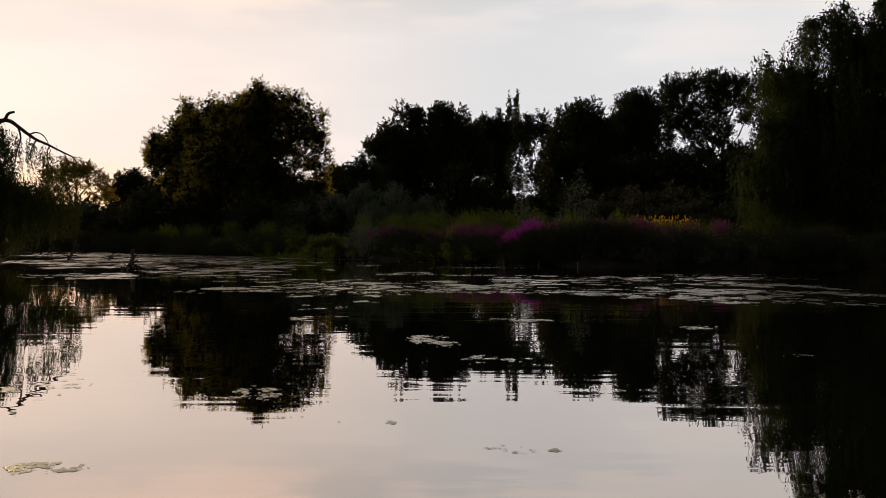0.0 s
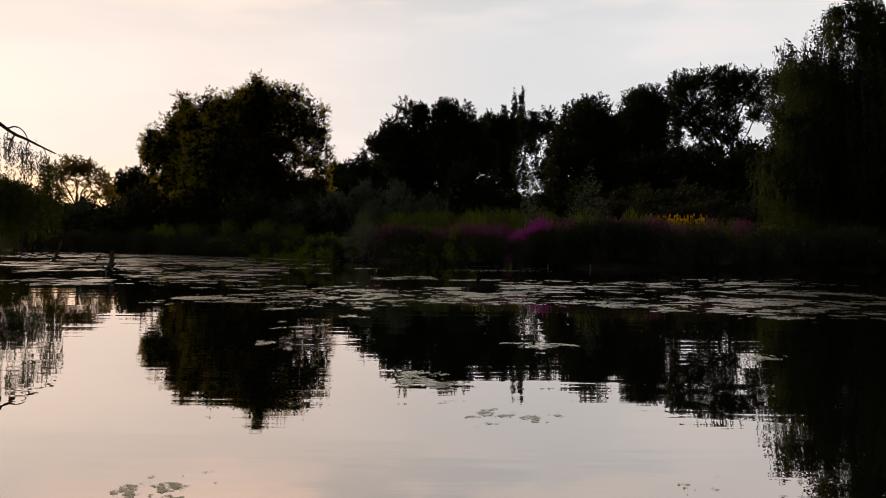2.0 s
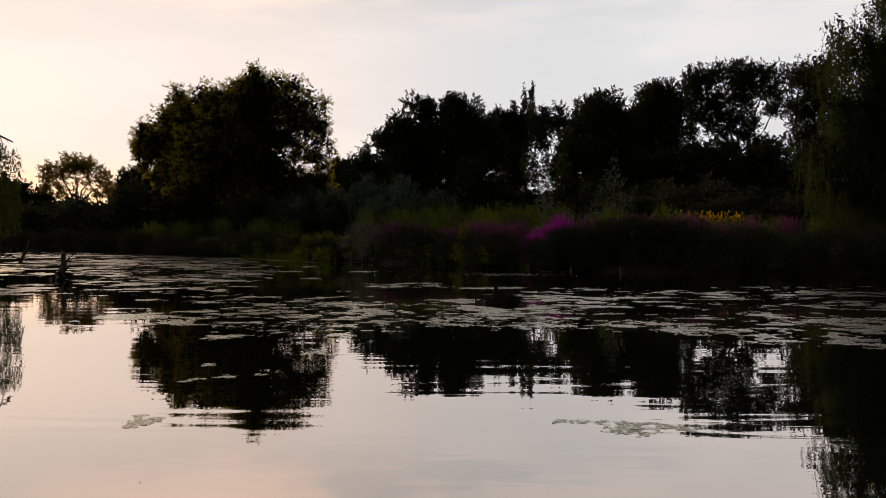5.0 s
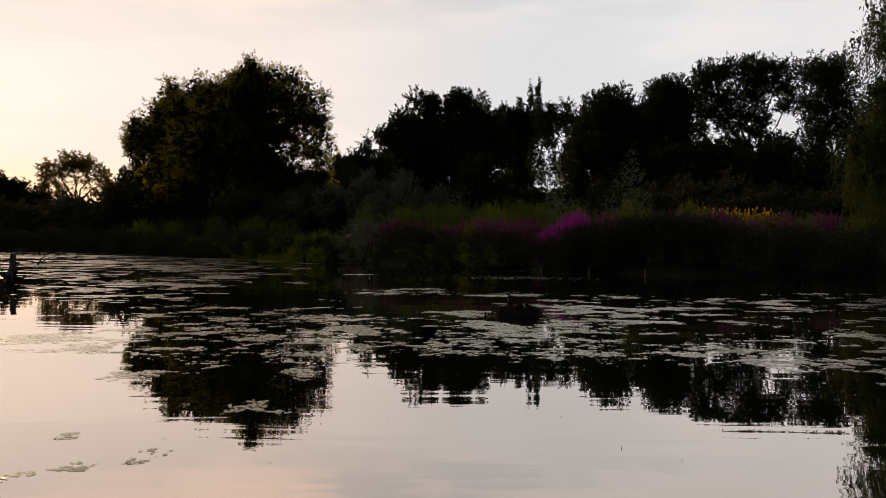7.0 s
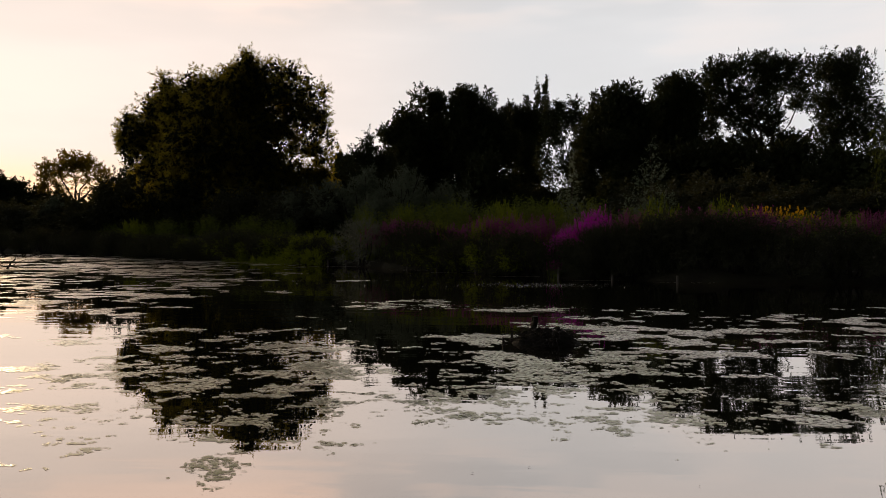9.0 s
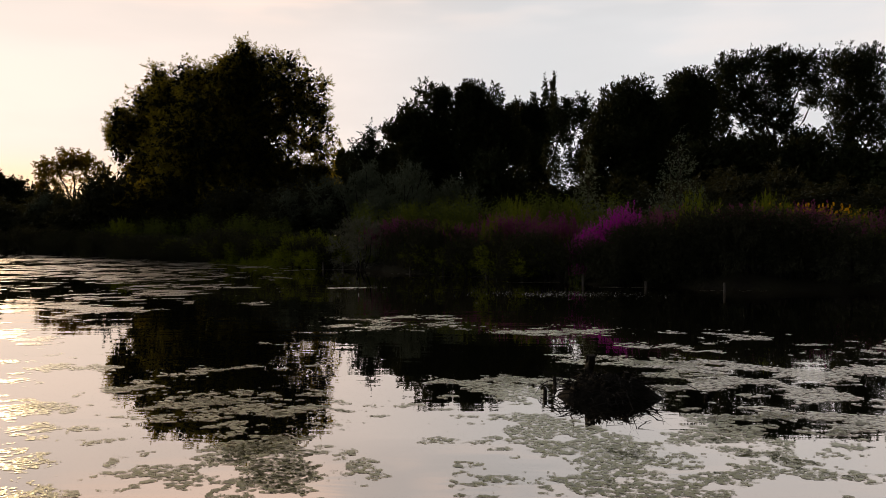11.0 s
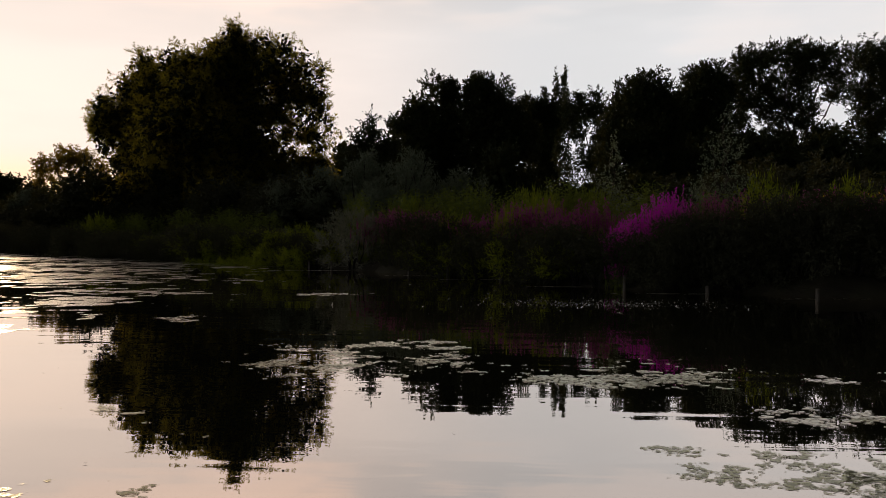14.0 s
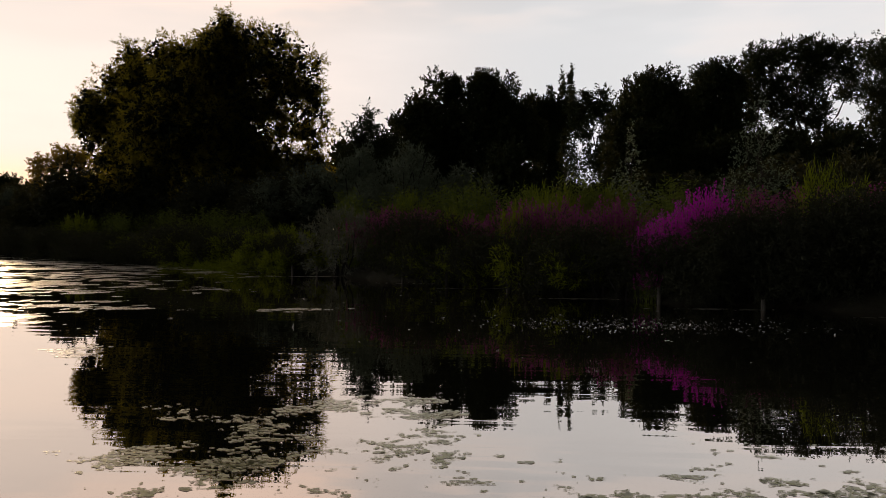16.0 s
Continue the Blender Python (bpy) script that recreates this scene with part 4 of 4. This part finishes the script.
    return (at(ix, iy) * (1 - fx) + at(ix + 1, iy) * fx) * (1 - fy) + (at(ix, iy + 1) * (1 - fx) + at(ix + 1, iy + 1) * fx) * fy


def weed_mat(seed, x, y, rx, ry, cell, cover, grain=1.0, label="olive mat of pondweed floating on the water"):
    """A broken, lacy mat of floating weed: a thin sheet with ragged bays, holes and stray islands, barely proud of the water."""
    rng = np.random.default_rng(seed)
    step = max(cell, 0.008)
    nx, ny = int(2.3 * rx / step / 1.5) + 3, int(2.3 * ry / step) + 3
    gx, gy = np.meshgrid((np.arange(nx) - nx / 2) * step * 1.5, (np.arange(ny) - ny / 2) * step)
    gx, gy = gx + rng.uniform(-0.3, 0.3, gx.shape) * step * 1.5, gy + rng.uniform(-0.3, 0.3, gy.shape) * step
    wx, wy = gx + x, gy + y
    size = grain * max(1.0, min(4.5, 1.1 / min(rx, ry)))
    val = np.zeros(wx.shape)
    for f, gain in ((0.55, 0.45), (1.5, 0.80), (3.4, 0.75), (8.0, 0.50), (19.0, 0.34), (41.0, 0.22)):
        f *= size
        if f * step < 0.6:
            val += gain * value_noise(wx * f + wy * f * 0.25, wy * f * 1.35 - wx * f * 0.2, int(f * 7) + 5)
    val += rng.normal(0, 0.10, val.shape)
    r = np.hypot(gx / rx, gy / ry)
    val = val - (0.78 - cover + 0.95 * np.clip((r - 0.45) / 0.6, 0, None) ** 1.5)
    val -= 1.6 * np.clip(1.25 - np.hypot((wx - 0.92) / 0.72, (wy - 20.2) / 0.75), 0, 1)      # open water round the nest
    if (val > 0).sum() < 8:
        val += 0.5 - np.clip(r, 0, 2)
    verts, faces, known = [], [], {}

    def corner(i, j):
        k = (i, j)
        if k not in known:
            known[k] = len(verts)
            verts.append((gx[i, j], gy[i, j], 0.003))
        return known[k]

    def crossing(a, b):
        k = (min(a, b), max(a, b))
        if k not in known:
            (i, j), (m, n) = k
            u = val[i, j] / (val[i, j] - val[m, n])
            known[k] = len(verts)
            verts.append((gx[i, j] + (gx[m, n] - gx[i, j]) * u, gy[i, j] + (gy[m, n] - gy[i, j]) * u, 0.003))
        return known[k]

    on = val > 0
    some = on[:-1, :-1] | on[1:, :-1] | on[:-1, 1:] | on[1:, 1:]
    for i, j in zip(*np.nonzero(some)):
        ring = ((i, j), (i, j + 1), (i + 1, j + 1), (i + 1, j))
        face = []
        for a, b in zip(ring, ring[1:] + ring[:1]):
            if on[a]:
                face.append(corner(*a))
            if on[a] != on[b]:
                face.append(crossing(a, b))
        if len(face) > 2:
            faces.append(face)
    me = bpy.data.meshes.new("pondweed_mat")
    me.from_pydata(verts, [], faces)
    ob = part("pondweed_mat", me, M_WEED_BRISTLY if cell > 0.0165 else M_WEED)
    ob.location = (x, y, 0)
    return tagged(ob, label, "pondweed", "floating pondweed", "stuff")


FAR_MATS = [(-15.5, 45.0, 8.5, 8.5, 0.085, 0.78), (-10.5, 38.5, 3.6, 4.4, 0.06, 0.68), (-24, 53, 8, 6.5, 0.10, 0.78), (-20, 38, 5, 5, 0.08, 0.5), (-14, 31, 4.5, 3.5, 0.06, 0.56), (-11.5, 23.5, 2.6, 2.2, 0.04, 0.60), (-8, 31.5, 3.0, 3.4, 0.05, 0.56), (-17, 36, 5, 3.5, 0.07, 0.45), (-30, 61, 7, 4.5, 0.11, 0.42), (-9, 27, 3.5, 3, 0.05, 0.52)]
MID_MATS = [(-2.6, 18.9, 1.9, 3.7, 0.0162, 0.56), (-5.2, 21.2, 2.4, 1.6, 0.0162, 0.52), (-4.8, 17.6, 1.6, 1.6, 0.0162, 0.50), (-7.5, 24.0, 2.5, 2.4, 0.036, 0.52), (0.2, 19.2, 2.2, 2.4, 0.0162, 0.50), (3.3, 21.6, 2.5, 2.4, 0.018, 0.50), (6.2, 17.0, 3.4, 3.4, 0.022, 0.54),
            (3.2, 17.2, 1.5, 2.0, 0.018, 0.38), (8.8, 19.5, 2.6, 2.4, 0.030, 0.54), (6.4, 22.8, 2.4, 1.8, 0.022, 0.52), (9.5, 24.5, 3.0, 2.0, 0.03, 0.54), (9.0, 15.6, 3.0, 2.2, 0.022, 0.46),
            (-1.35, 25.8, 1.2, 1.35, 0.012, 0.60), (0.9, 24.6, 1.05, 0.36, 0.012, 0.56), (3.3, 24.4, 1.1, 0.8, 0.017, 0.42), (1.2, 22.35, 0.62, 0.36, 0.009, 0.62), (2.4, 23.4, 0.42, 0.25, 0.012, 0.52)]
NEAR_MATS = [(1.2, 10.95, 0.55, 0.34, 0.013, 0.62), (-0.2, 8.85, 0.45, 0.52, 0.012, 0.58), (0.6, 7.25, 0.42, 0.38, 0.011, 0.55), (3.66, 10.1, 0.3, 0.26, 0.014, 0.55), (-1.38, 5.72, 0.38, 0.36, 0.009, 0.58),
             (-3.35, 5.8, 0.38, 0.6, 0.010, 0.58), (3.84, 7.7, 0.4, 0.14, 0.011, 0.6), (0.5, 4.2, 0.22, 0.17, 0.007, 0.48), (1.39, 5.8, 0.16, 0.22, 0.009, 0.5), (-2.2, 11.1, 0.2, 0.45, 0.014, 0.55),
             (0.07, 8.35, 0.2, 0.3, 0.010, 0.5), (1.46, 10.85, 0.3, 0.22, 0.013, 0.55), (3.54, 10.0, 0.22, 0.22, 0.012, 0.5)]
SMALL_MATS = [(-1.7, 4.67, 0.09, 0.07, 0.006, 0.55), (-0.72, 4.83, 0.1, 0.06, 0.006, 0.55), (-0.39, 4.79, 0.18, 0.08, 0.006, 0.5), (-2.1, 3.8, 0.34, 0.12, 0.006, 0.42), (-1.6, 14.1, 0.38, 0.3, 0.011, 0.5), (-2.54, 13.3, 0.12, 0.1, 0.009, 0.6),
              (-1.87, 12.9, 0.16, 0.2, 0.009, 0.5), (-2.2, 12.7, 0.18, 0.12, 0.008, 0.55), (-2.45, 12.5, 0.16, 0.12, 0.008, 0.5), (0.4, 16.6, 0.28, 0.17, 0.011, 0.6), (-2.7, 16.0, 0.22, 0.16, 0.010, 0.6), (-1.55, 15.5, 0.24, 0.45, 0.010, 0.55)]
STREWN_MATS = [(0.9, 17.2, 3.2, 1.3, 0.012, 0.30, 2.6), (-1.6, 16.9, 1.6, 1.2, 0.012, 0.30, 2.6), (-2.0, 20.0, 1.2, 0.9, 0.011, 0.26, 2.6), (1.7, 18.9, 1.5, 0.8, 0.012, 0.30, 2.4), (0.6, 25.0, 1.8, 0.8, 0.010, 0.26, 2.6), (3.2, 16.8, 1.4, 1.0, 0.013, 0.30, 2.2)]
SIDE_MATS = [(-2.46, 20.3, 0.28, 0.2, 0.012, 0.6), (-3.15, 21.2, 0.4, 0.75, 0.013, 0.4), (0.3, 21.0, 0.5, 0.6, 0.012, 0.48), (1.9, 21.2, 0.55, 0.8, 0.012, 0.58), (1.31, 24.8, 0.5, 0.34, 0.013, 0.5), (-4.6, 28.8, 0.5, 0.5, 0.022, 0.5),
             (-2.85, 23.4, 0.35, 0.16, 0.012, 0.55), (1.75, 22.2, 0.5, 0.5, 0.010, 0.6), (0.82, 22.7, 0.2, 0.1, 0.008, 0.55), (-0.65, 25.5, 0.42, 0.5, 0.011, 0.5), (1.5, 25.05, 0.4, 0.28, 0.010, 0.6), (-1.7, 25.3, 0.5, 0.75, 0.010, 0.54)]
EDGE_MATS = [(-6.0, 43.4, 1.6, 0.3, 0.03, 0.7), (-2.2, 40.4, 1.0, 0.22, 0.03, 0.65), (-0.4, 38.7, 1.2, 0.22, 0.03, 0.6), (1.8, 36.0, 1.0, 0.2, 0.025, 0.65), (3.6, 34.1, 1.4, 0.2, 0.025, 0.62), (6.4, 33.0, 1.2, 0.2, 0.03, 0.5), (-3.3, 33, 1.2, 0.9, 0.04, 0.4), (-6.2, 37.5, 2.0, 1.4, 0.04, 0.42), (2.1, 30.0, 0.42, 0.22, 0.012, 0.3)]
for i, row in enumerate(FAR_MATS + MID_MATS + NEAR_MATS + SMALL_MATS + STREWN_MATS + SIDE_MATS + EDGE_MATS):
    weed_mat(200 + i, *row)


def strewn_flecks():
    """Small pale feathers and bits of weed lying on the water, their glints given as pale colour."""
    rng = np.random.default_rng(91)
    quads = []
    for cx, cy, rx, ry, n, size in ((1.9, 31.6, 2.1, 0.9, 460, 0.018), (-1.5, 34, 3.5, 4, 40, 0.028), (1.0, 14, 4, 7, 50, 0.008), (-1, 27, 4, 4, 26, 0.010)):
        p = np.stack([cx + rx * rng.normal(0, 0.55, n), cy + ry * rng.normal(0, 0.55, n), np.full(n, 0.006)], 1)
        p = p[shore_distance(p[:, 0], p[:, 1]) < -0.4]
        w = unit(rng.normal(size=p.shape) * [1, 1, 0.12])
        s = unit(np.cross(w, [0, 0, 1]))
        L, W = size * rng.uniform(0.6, 2.0, (len(p), 1)), size * rng.uniform(0.3, 0.8, (len(p), 1))
        quads.append(np.stack([p - w * L, p + s * W, p + w * L + [0, 0, 0.002], p - s * W], 1).reshape(-1, 3))
    tagged(part("floating_flecks", polys_mesh("floating_flecks", np.concatenate(quads), 4), M_FLECK), "feathers and specks coloured pale as glints, scattered on dark water", "feathers", kind="stuff")


strewn_flecks()


# ---------------------------------------------------------------- nest, stumps, posts, dead wood
def rounded(pts, times=2):
    """The same line with its corners cut, ends kept."""
    pts = [np.array(p, float) for p in pts]
    for _ in range(times):
        cut = [pts[0]]
        for a, b in zip(pts, pts[1:]):
            cut += [a * 0.75 + b * 0.25, a * 0.25 + b * 0.75]
        pts = cut + [pts[-1]]
    return pts


def nest(x, y):
    """A water bird's nest: a low ragged heap of muck and litter, bristling with sticks."""
    rng = np.random.default_rng(95)
    root = thing("stick_nest", (x, y, 0), "dark ragged stick nest heaped in shallow water", "nest")

    def rise(px, py):
        r = math.hypot((px - 0.02) * 0.78, py * 1.1) / (0.345 + 0.05 * noise.noise(Vector((px * 2.3, py * 2.3, 4.0))))
        return 0.165 * max(1 - r ** 2.4, -0.6)
    bm = bmesh.new()
    bmesh.ops.create_grid(bm, x_segments=56, y_segments=56, size=0.56)
    for v in bm.verts:
        lump = 0.03 * noise.noise(v.co * 9) + 0.05 * noise.noise(v.co * 17) + 0.025 * noise.noise(v.co * 41)
        v.co.z = max(rise(v.co.x, v.co.y) + lump * min(1, max(0, 1.5 - v.co.xy.length / 0.3)), -0.12)
    for f in bm.faces:
        f.smooth = True
    part("nest_body", bm, M_PEAT, root)
    for i in range(290):
        g, r = rng.uniform(0, 2 * math.pi), 0.37 * math.sqrt(rng.uniform(0.02, 1))
        a = np.array([r * math.cos(g), r * math.sin(g), 0])
        a[2] = rise(a[0], a[1]) + rng.uniform(-0.01, 0.045)
        t = g + rng.normal(0, 1.1)
        L = rng.uniform(0.08, 0.26) * (1.35 if i % 9 == 0 else 1)
        b = a + np.array([math.cos(t), math.sin(t), rng.normal(-0.08, 0.26)]) * L
        b[2] = max(b[2], -0.04)
        bm = bmesh.new()
        w = rng.choice([0.0014, 0.002, 0.003, 0.0048, 0.0065], p=[0.25, 0.3, 0.25, 0.14, 0.06])
        pts = bent(rng, a - (b - a) * 0.35, b, 5, 0.16)
        tube(bm, pts, [w, w, w * 0.85, w * 0.7, w * 0.4], 5)
        if i % 3 == 0:      # a side twig
            tube(bm, bent(rng, pts[2], pts[2] + (pts[4] - pts[2]) * 0.7 + rng.normal(0, 0.04, 3), 3, 0.1), [w * 0.6, w * 0.5, w * 0.25], 4)
        part("stick", bm, M_STICK, root)
    for i in range(46):     # sodden leaves and strips of litter
        g, r = rng.uniform(0, 2 * math.pi), 0.36 * math.sqrt(rng.uniform(0, 1))
        c = Vector((r * math.cos(g), r * math.sin(g), 0))
        c.z = rise(c.x, c.y) + rng.uniform(0.01, 0.05)
        bm = bmesh.new()
        bmesh.ops.create_grid(bm, x_segments=4, y_segments=2, size=0.5)
        tilt = Euler((rng.uniform(-1.2, 1.2), rng.uniform(-0.9, 0.9), rng.uniform(0, 6.3))).to_matrix()
        lx, ly = rng.uniform(0.05, 0.11), rng.uniform(0.025, 0.05)
        for v in bm.verts:
            u = v.co.x * 2
            v.co = c + tilt @ Vector((v.co.x * lx, v.co.y * ly * (1.1 - u * u), 0.012 * noise.noise(Vector((u, v.co.y * 3, i)))))
        part("litter_leaf", bm, M_PEAT, root)
    for pts, w in (([(-0.2, -0.05, 0.12), (-0.38, -0.1, 0.16), (-0.5, -0.1, 0.17), (-0.56, -0.08, 0.28)], 0.006), ([(-0.3, 0, 0.14), (-0.42, 0.0, 0.20), (-0.5, 0.02, 0.19), (-0.66, 0.05, 0.24)], 0.005),
                   ([(0.3, 0, 0.12), (0.5, 0.05, 0.15), (0.68, 0.02, 0.12), (0.84, -0.05, 0.03)], 0.005), ([(-0.25, -0.2, 0.06), (-0.42, -0.25, 0.08), (-0.5, -0.3, 0.04), (-0.6, -0.28, -0.03)], 0.006),
                   ([(0.2, -0.2, 0.05), (0.35, -0.33, 0.03), (0.46, -0.42, 0.02), (0.5, -0.5, -0.02)], 0.005), ([(0.1, -0.3, 0.04), (-0.1, -0.42, 0.04), (-0.2, -0.5, 0.03), (-0.32, -0.52, -0.02)], 0.005),
                   ([(-0.3, 0.05, 0.10), (-0.45, 0.06, 0.13), (-0.55, 0.05, 0.10), (-0.62, 0.04, -0.02)], 0.005), ([(0.32, 0.1, 0.08), (0.45, 0.12, 0.14), (0.5, 0.12, 0.2), (0.52, 0.1, 0.26)], 0.004)):
        bm = bmesh.new()
        pts = rounded(pts)
        tube(bm, pts, [w * k for k in np.linspace(1, 0.4, len(pts))], 5)
        part("long_twig", bm, M_STICK, root)
    bm = bmesh.new()
    bmesh.ops.create_icosphere(bm, subdivisions=3, radius=0.02)
    for v in bm.verts:
        v.co = v.co * (1 + 0.9 * noise.noise(v.co * 90)) + Vector((0.84, -0.05, 0.02))
    part("weed_tuft", bm, M_PEAT, root)
    return root


nest(0.96, 20.55)


def knotty_stump(seed, x, y, top, radius, label):
    """A short rotten stump with a lumpy, flattened head."""
    bm = bmesh.new()
    n = 9
    tube(bm, [(0.01 * math.sin(i), 0.008 * math.cos(2 * i), -0.3 + (0.3 + top) * i / (n - 1)) for i in range(n)], [radius * (0.95 + 0.10 * math.sin(i * 2.1 + seed)) for i in range(n - 4)] + [radius * 0.82, radius * 1.0, radius * 1.42, radius * 1.2], 14)
    for v in bm.verts:
        v.co += Vector((1, 1, 0.5)) * 0.45 * radius * noise.noise(v.co * 34 + Vector((seed, 0, 0)))
    ob = part("stump_post", bm, M_PEAT)
    ob.location = (x, y, 0)
    return tagged(ob, label, "stump")


knotty_stump(1, 0.84, 20.72, 0.33, 0.032, "blackened knobbly stump rising out of the nest")
knotty_stump(5, 1.12, 20.55, 0.215, 0.020, "short broken stump beside the nest")


def stake(seed, x, y, top, radius, label, mat, lean=(0.0, 0.0), name="wooden_post", category="post", group="", ragged=0.01):
    """A weathered stake driven into the bed, with a worn, uneven top."""
    rng = np.random.default_rng(seed)
    bm = bmesh.new()
    rings = 7
    pts = [(lean[0] * u, lean[1] * u, -0.7 + (0.7 + top) * u) for u in np.linspace(0, 1, rings)]
    tube(bm, pts, [radius * rng.uniform(0.92, 1.08) for _ in range(rings - 1)] + [radius * 0.82], 10)
    for v in bm.verts:
        v.co += Vector(rng.normal(0, radius * 0.05, 3))
        if v.co.z > top * 0.9:
            v.co.z += rng.uniform(-ragged, ragged)
    ob = part(name, bm, mat)
    ob.location = (x, y, 0)
    return tagged(ob, label, category, group)


stake(103, 0.57, 21.0, 0.075, 0.020, "thin peg standing beside the nest", M_STICK, (0.0, 0), "wooden_peg", group="pegs by the nest")
stake(104, 0.42, 20.5, 0.07, 0.018, "thin peg standing beside the nest", M_STICK, (0.01, 0), "wooden_peg", group="pegs by the nest")
for i, (x, y, top) in enumerate(((-6.4, 44.0, 0.30), (-5.45, 43.3, 0.32), (-2.5, 40.8, 0.28), (-1.2, 39.55, 0.34), (0.3, 38.05, 0.34), (2.95, 34.75, 0.33), (4.56, 33.95, 0.18), (6.15, 32.5, 0.24))):
    stake(110 + i, x, y, top, 0.038, "weathered wooden post at the bank's edge", M_POST, (0.02 * (i % 3 - 1), 0.01), group="posts along the bank")


def dead_wood(seed, name, at, label, main, twigs):
    """Dead wood lying in the water: one thick broken piece with thinner branches."""
    rng = np.random.default_rng(seed)
    root = thing(name, at, label, "dead wood")
    bm = bmesh.new()
    pts, r = main
    tube(bm, pts, [r * k for k in np.linspace(1, 0.55, len(pts))], 8)
    part("trunk", bm, M_POST, root)
    for a, b, w in twigs:
        bm = bmesh.new()
        tube(bm, bent(rng, a, b, 6, 0.12), [w * k for k in np.linspace(1, 0.3, 6)], 5)
        part("branch", bm, M_STICK, root)


dead_wood(121, "broken_stump", (-12.06, 27.5, 0), "broken upright stump with roots in the pond",
          ([(-0.10, 0, -0.4), (-0.06, 0, 0.1), (0.02, 0.02, 0.34), (0.08, 0, 0.52), (0.05, 0, 0.66), (0.09, 0, 0.82)], 0.12),
          [((0, 0, 0.15), (0.28, 0, 0.42), 0.05), ((0.1, 0, 0.05), (-0.45, 0.1, 0.12), 0.06), ((0, 0, 0.05), (0.55, 0, 0.12), 0.06), ((-0.1, 0, 0.1), (-0.3, 0, 0.3), 0.04), ((0.1, 0, 0.2), (0.35, 0.1, 0.1), 0.05), ((-0.4, 0, -0.05), (0.5, 0, 0.1), 0.05), ((-0.05, -0.1, 0.22), (0.42, -0.15, -0.08), 0.07), ((-0.05, 0.1, 0.25), (-0.5, 0.1, -0.08), 0.07), ((0.05, 0, 0.5), (0.24, 0, 0.62), 0.05), ((0.0, -0.1, 0.15), (0.1, -0.5, -0.06), 0.06)])
dead_wood(122, "fallen_branch", (-20.8, 39.7, 0), "bare fallen branch reaching out of the pond",
          ([(-0.2, 0, -0.2), (0, 0, 0.2), (0.2, 0, 0.6), (0.35, 0, 1.1)], 0.10),
          [((0, 0, 0.2), (-0.9, 0, 0.55), 0.05), ((-0.5, 0, 0.4), (-1.9, 0, 0.25), 0.04), ((-0.9, 0, 0.5), (-1.2, 0, 0.95), 0.03), ((0.1, 0, 0.3), (0.6, 0, 0.2), 0.04), ((-1.0, 0, 0.3), (-2.6, 0, 0.05), 0.04), ((0.15, 0, 0.5), (0.5, 0, 0.95), 0.03),
           ((2.0, 0, -0.1), (2.5, 0, 0.5), 0.05), ((2.2, 0, 0.1), (1.6, 0, 0.2), 0.04), ((2.2, 0, 0.15), (2.9, 0, 0.4), 0.03)])


def bare_limb():
    """The leaning willow's bare arching limb over the water, a tree part."""
    root = next(o for o in scene.objects if o.name.startswith("weeping_willow") and o.location.x < 0)
    o = root.location
    rng = np.random.default_rng(131)
    bm = bmesh.new()
    def limb(pts, thick, thin, sides=7):
        pts = rounded(pts)
        tube(bm, [Vector(p) - o for p in pts], list(np.linspace(thick, thin, len(pts))), sides)
    limb([(-22.2, 33.9, 4.2), (-21.6, 33.7, 5.6), (-21.0, 33.5, 6.7), (-20.4, 33.5, 6.80), (-19.86, 33.5, 6.38), (-19.16, 33.5, 5.86), (-18.64, 33.5, 5.66), (-18.02, 33.5, 5.34), (-17.3, 33.5, 5.0)], 0.14, 0.025)
    limb([(-20.6, 33.5, 6.75), (-20.45, 33.5, 7.1), (-20.15, 33.5, 7.15)], 0.08, 0.05)
    limb([(-20.0, 33.5, 6.5), (-19.75, 33.4, 5.9), (-20.0, 33.4, 5.3), (-20.1, 33.4, 4.5)], 0.05, 0.015, 6)
    limb([(-19.5, 33.5, 6.1), (-19.1, 33.6, 6.25), (-18.7, 33.6, 5.95), (-18.5, 33.6, 5.3)], 0.04, 0.012, 6)
    limb([(-19.1, 33.5, 5.85), (-19.35, 33.4, 5.4), (-19.3, 33.4, 4.6)], 0.04, 0.012, 6)
    limb([(-18.5, 33.5, 5.6), (-18.65, 33.5, 5.2), (-18.5, 33.5, 4.6)], 0.03, 0.010, 5)
    limb([(-17.9, 33.5, 5.3), (-17.7, 33.5, 5.0), (-17.75, 33.5, 4.4)], 0.022, 0.008, 5)
    part("bare_limb", bm, M_BARK, root, "bare arching grey limb")
    # sparse strands from the limb, thick ones lower down
    n = 420
    x = rng.uniform(-21.0, -17.1, n)
    high = np.arange(n) < 150
    top = np.where(high, 6.5 - 0.55 * (x + 20.4).clip(0) + rng.normal(0, 0.2, n) - 0.3, 3.9 - 0.25 * (x + 20.4).clip(0) + rng.normal(0, 0.3, n))
    ln = np.where(high, rng.uniform(0.5, 2.0, n), rng.uniform(0.8, 2.3, n))
    u = rng.uniform(0, 1, (n, 20))
    p = np.stack([x[:, None] + rng.normal(0, 0.03, (n, 20)), 33.5 + rng.normal(0, 0.35, (n, 1)) + 0 * u, np.maximum(top[:, None] - u * ln[:, None], 0.3 + 0.45 * (x[:, None] + 20.0).clip(0))], 2).reshape(-1, 3) - np.array(o)
    w = unit(rng.normal(0, 0.5, p.shape) + [0, 0, -1])
    part("drooping_foliage", polys_mesh("drooping_foliage", leaf_quads(rng, p, w, 0.16, 0.04), 4), M_WEEPING, root)["kind"] = "stuff"


bare_limb()
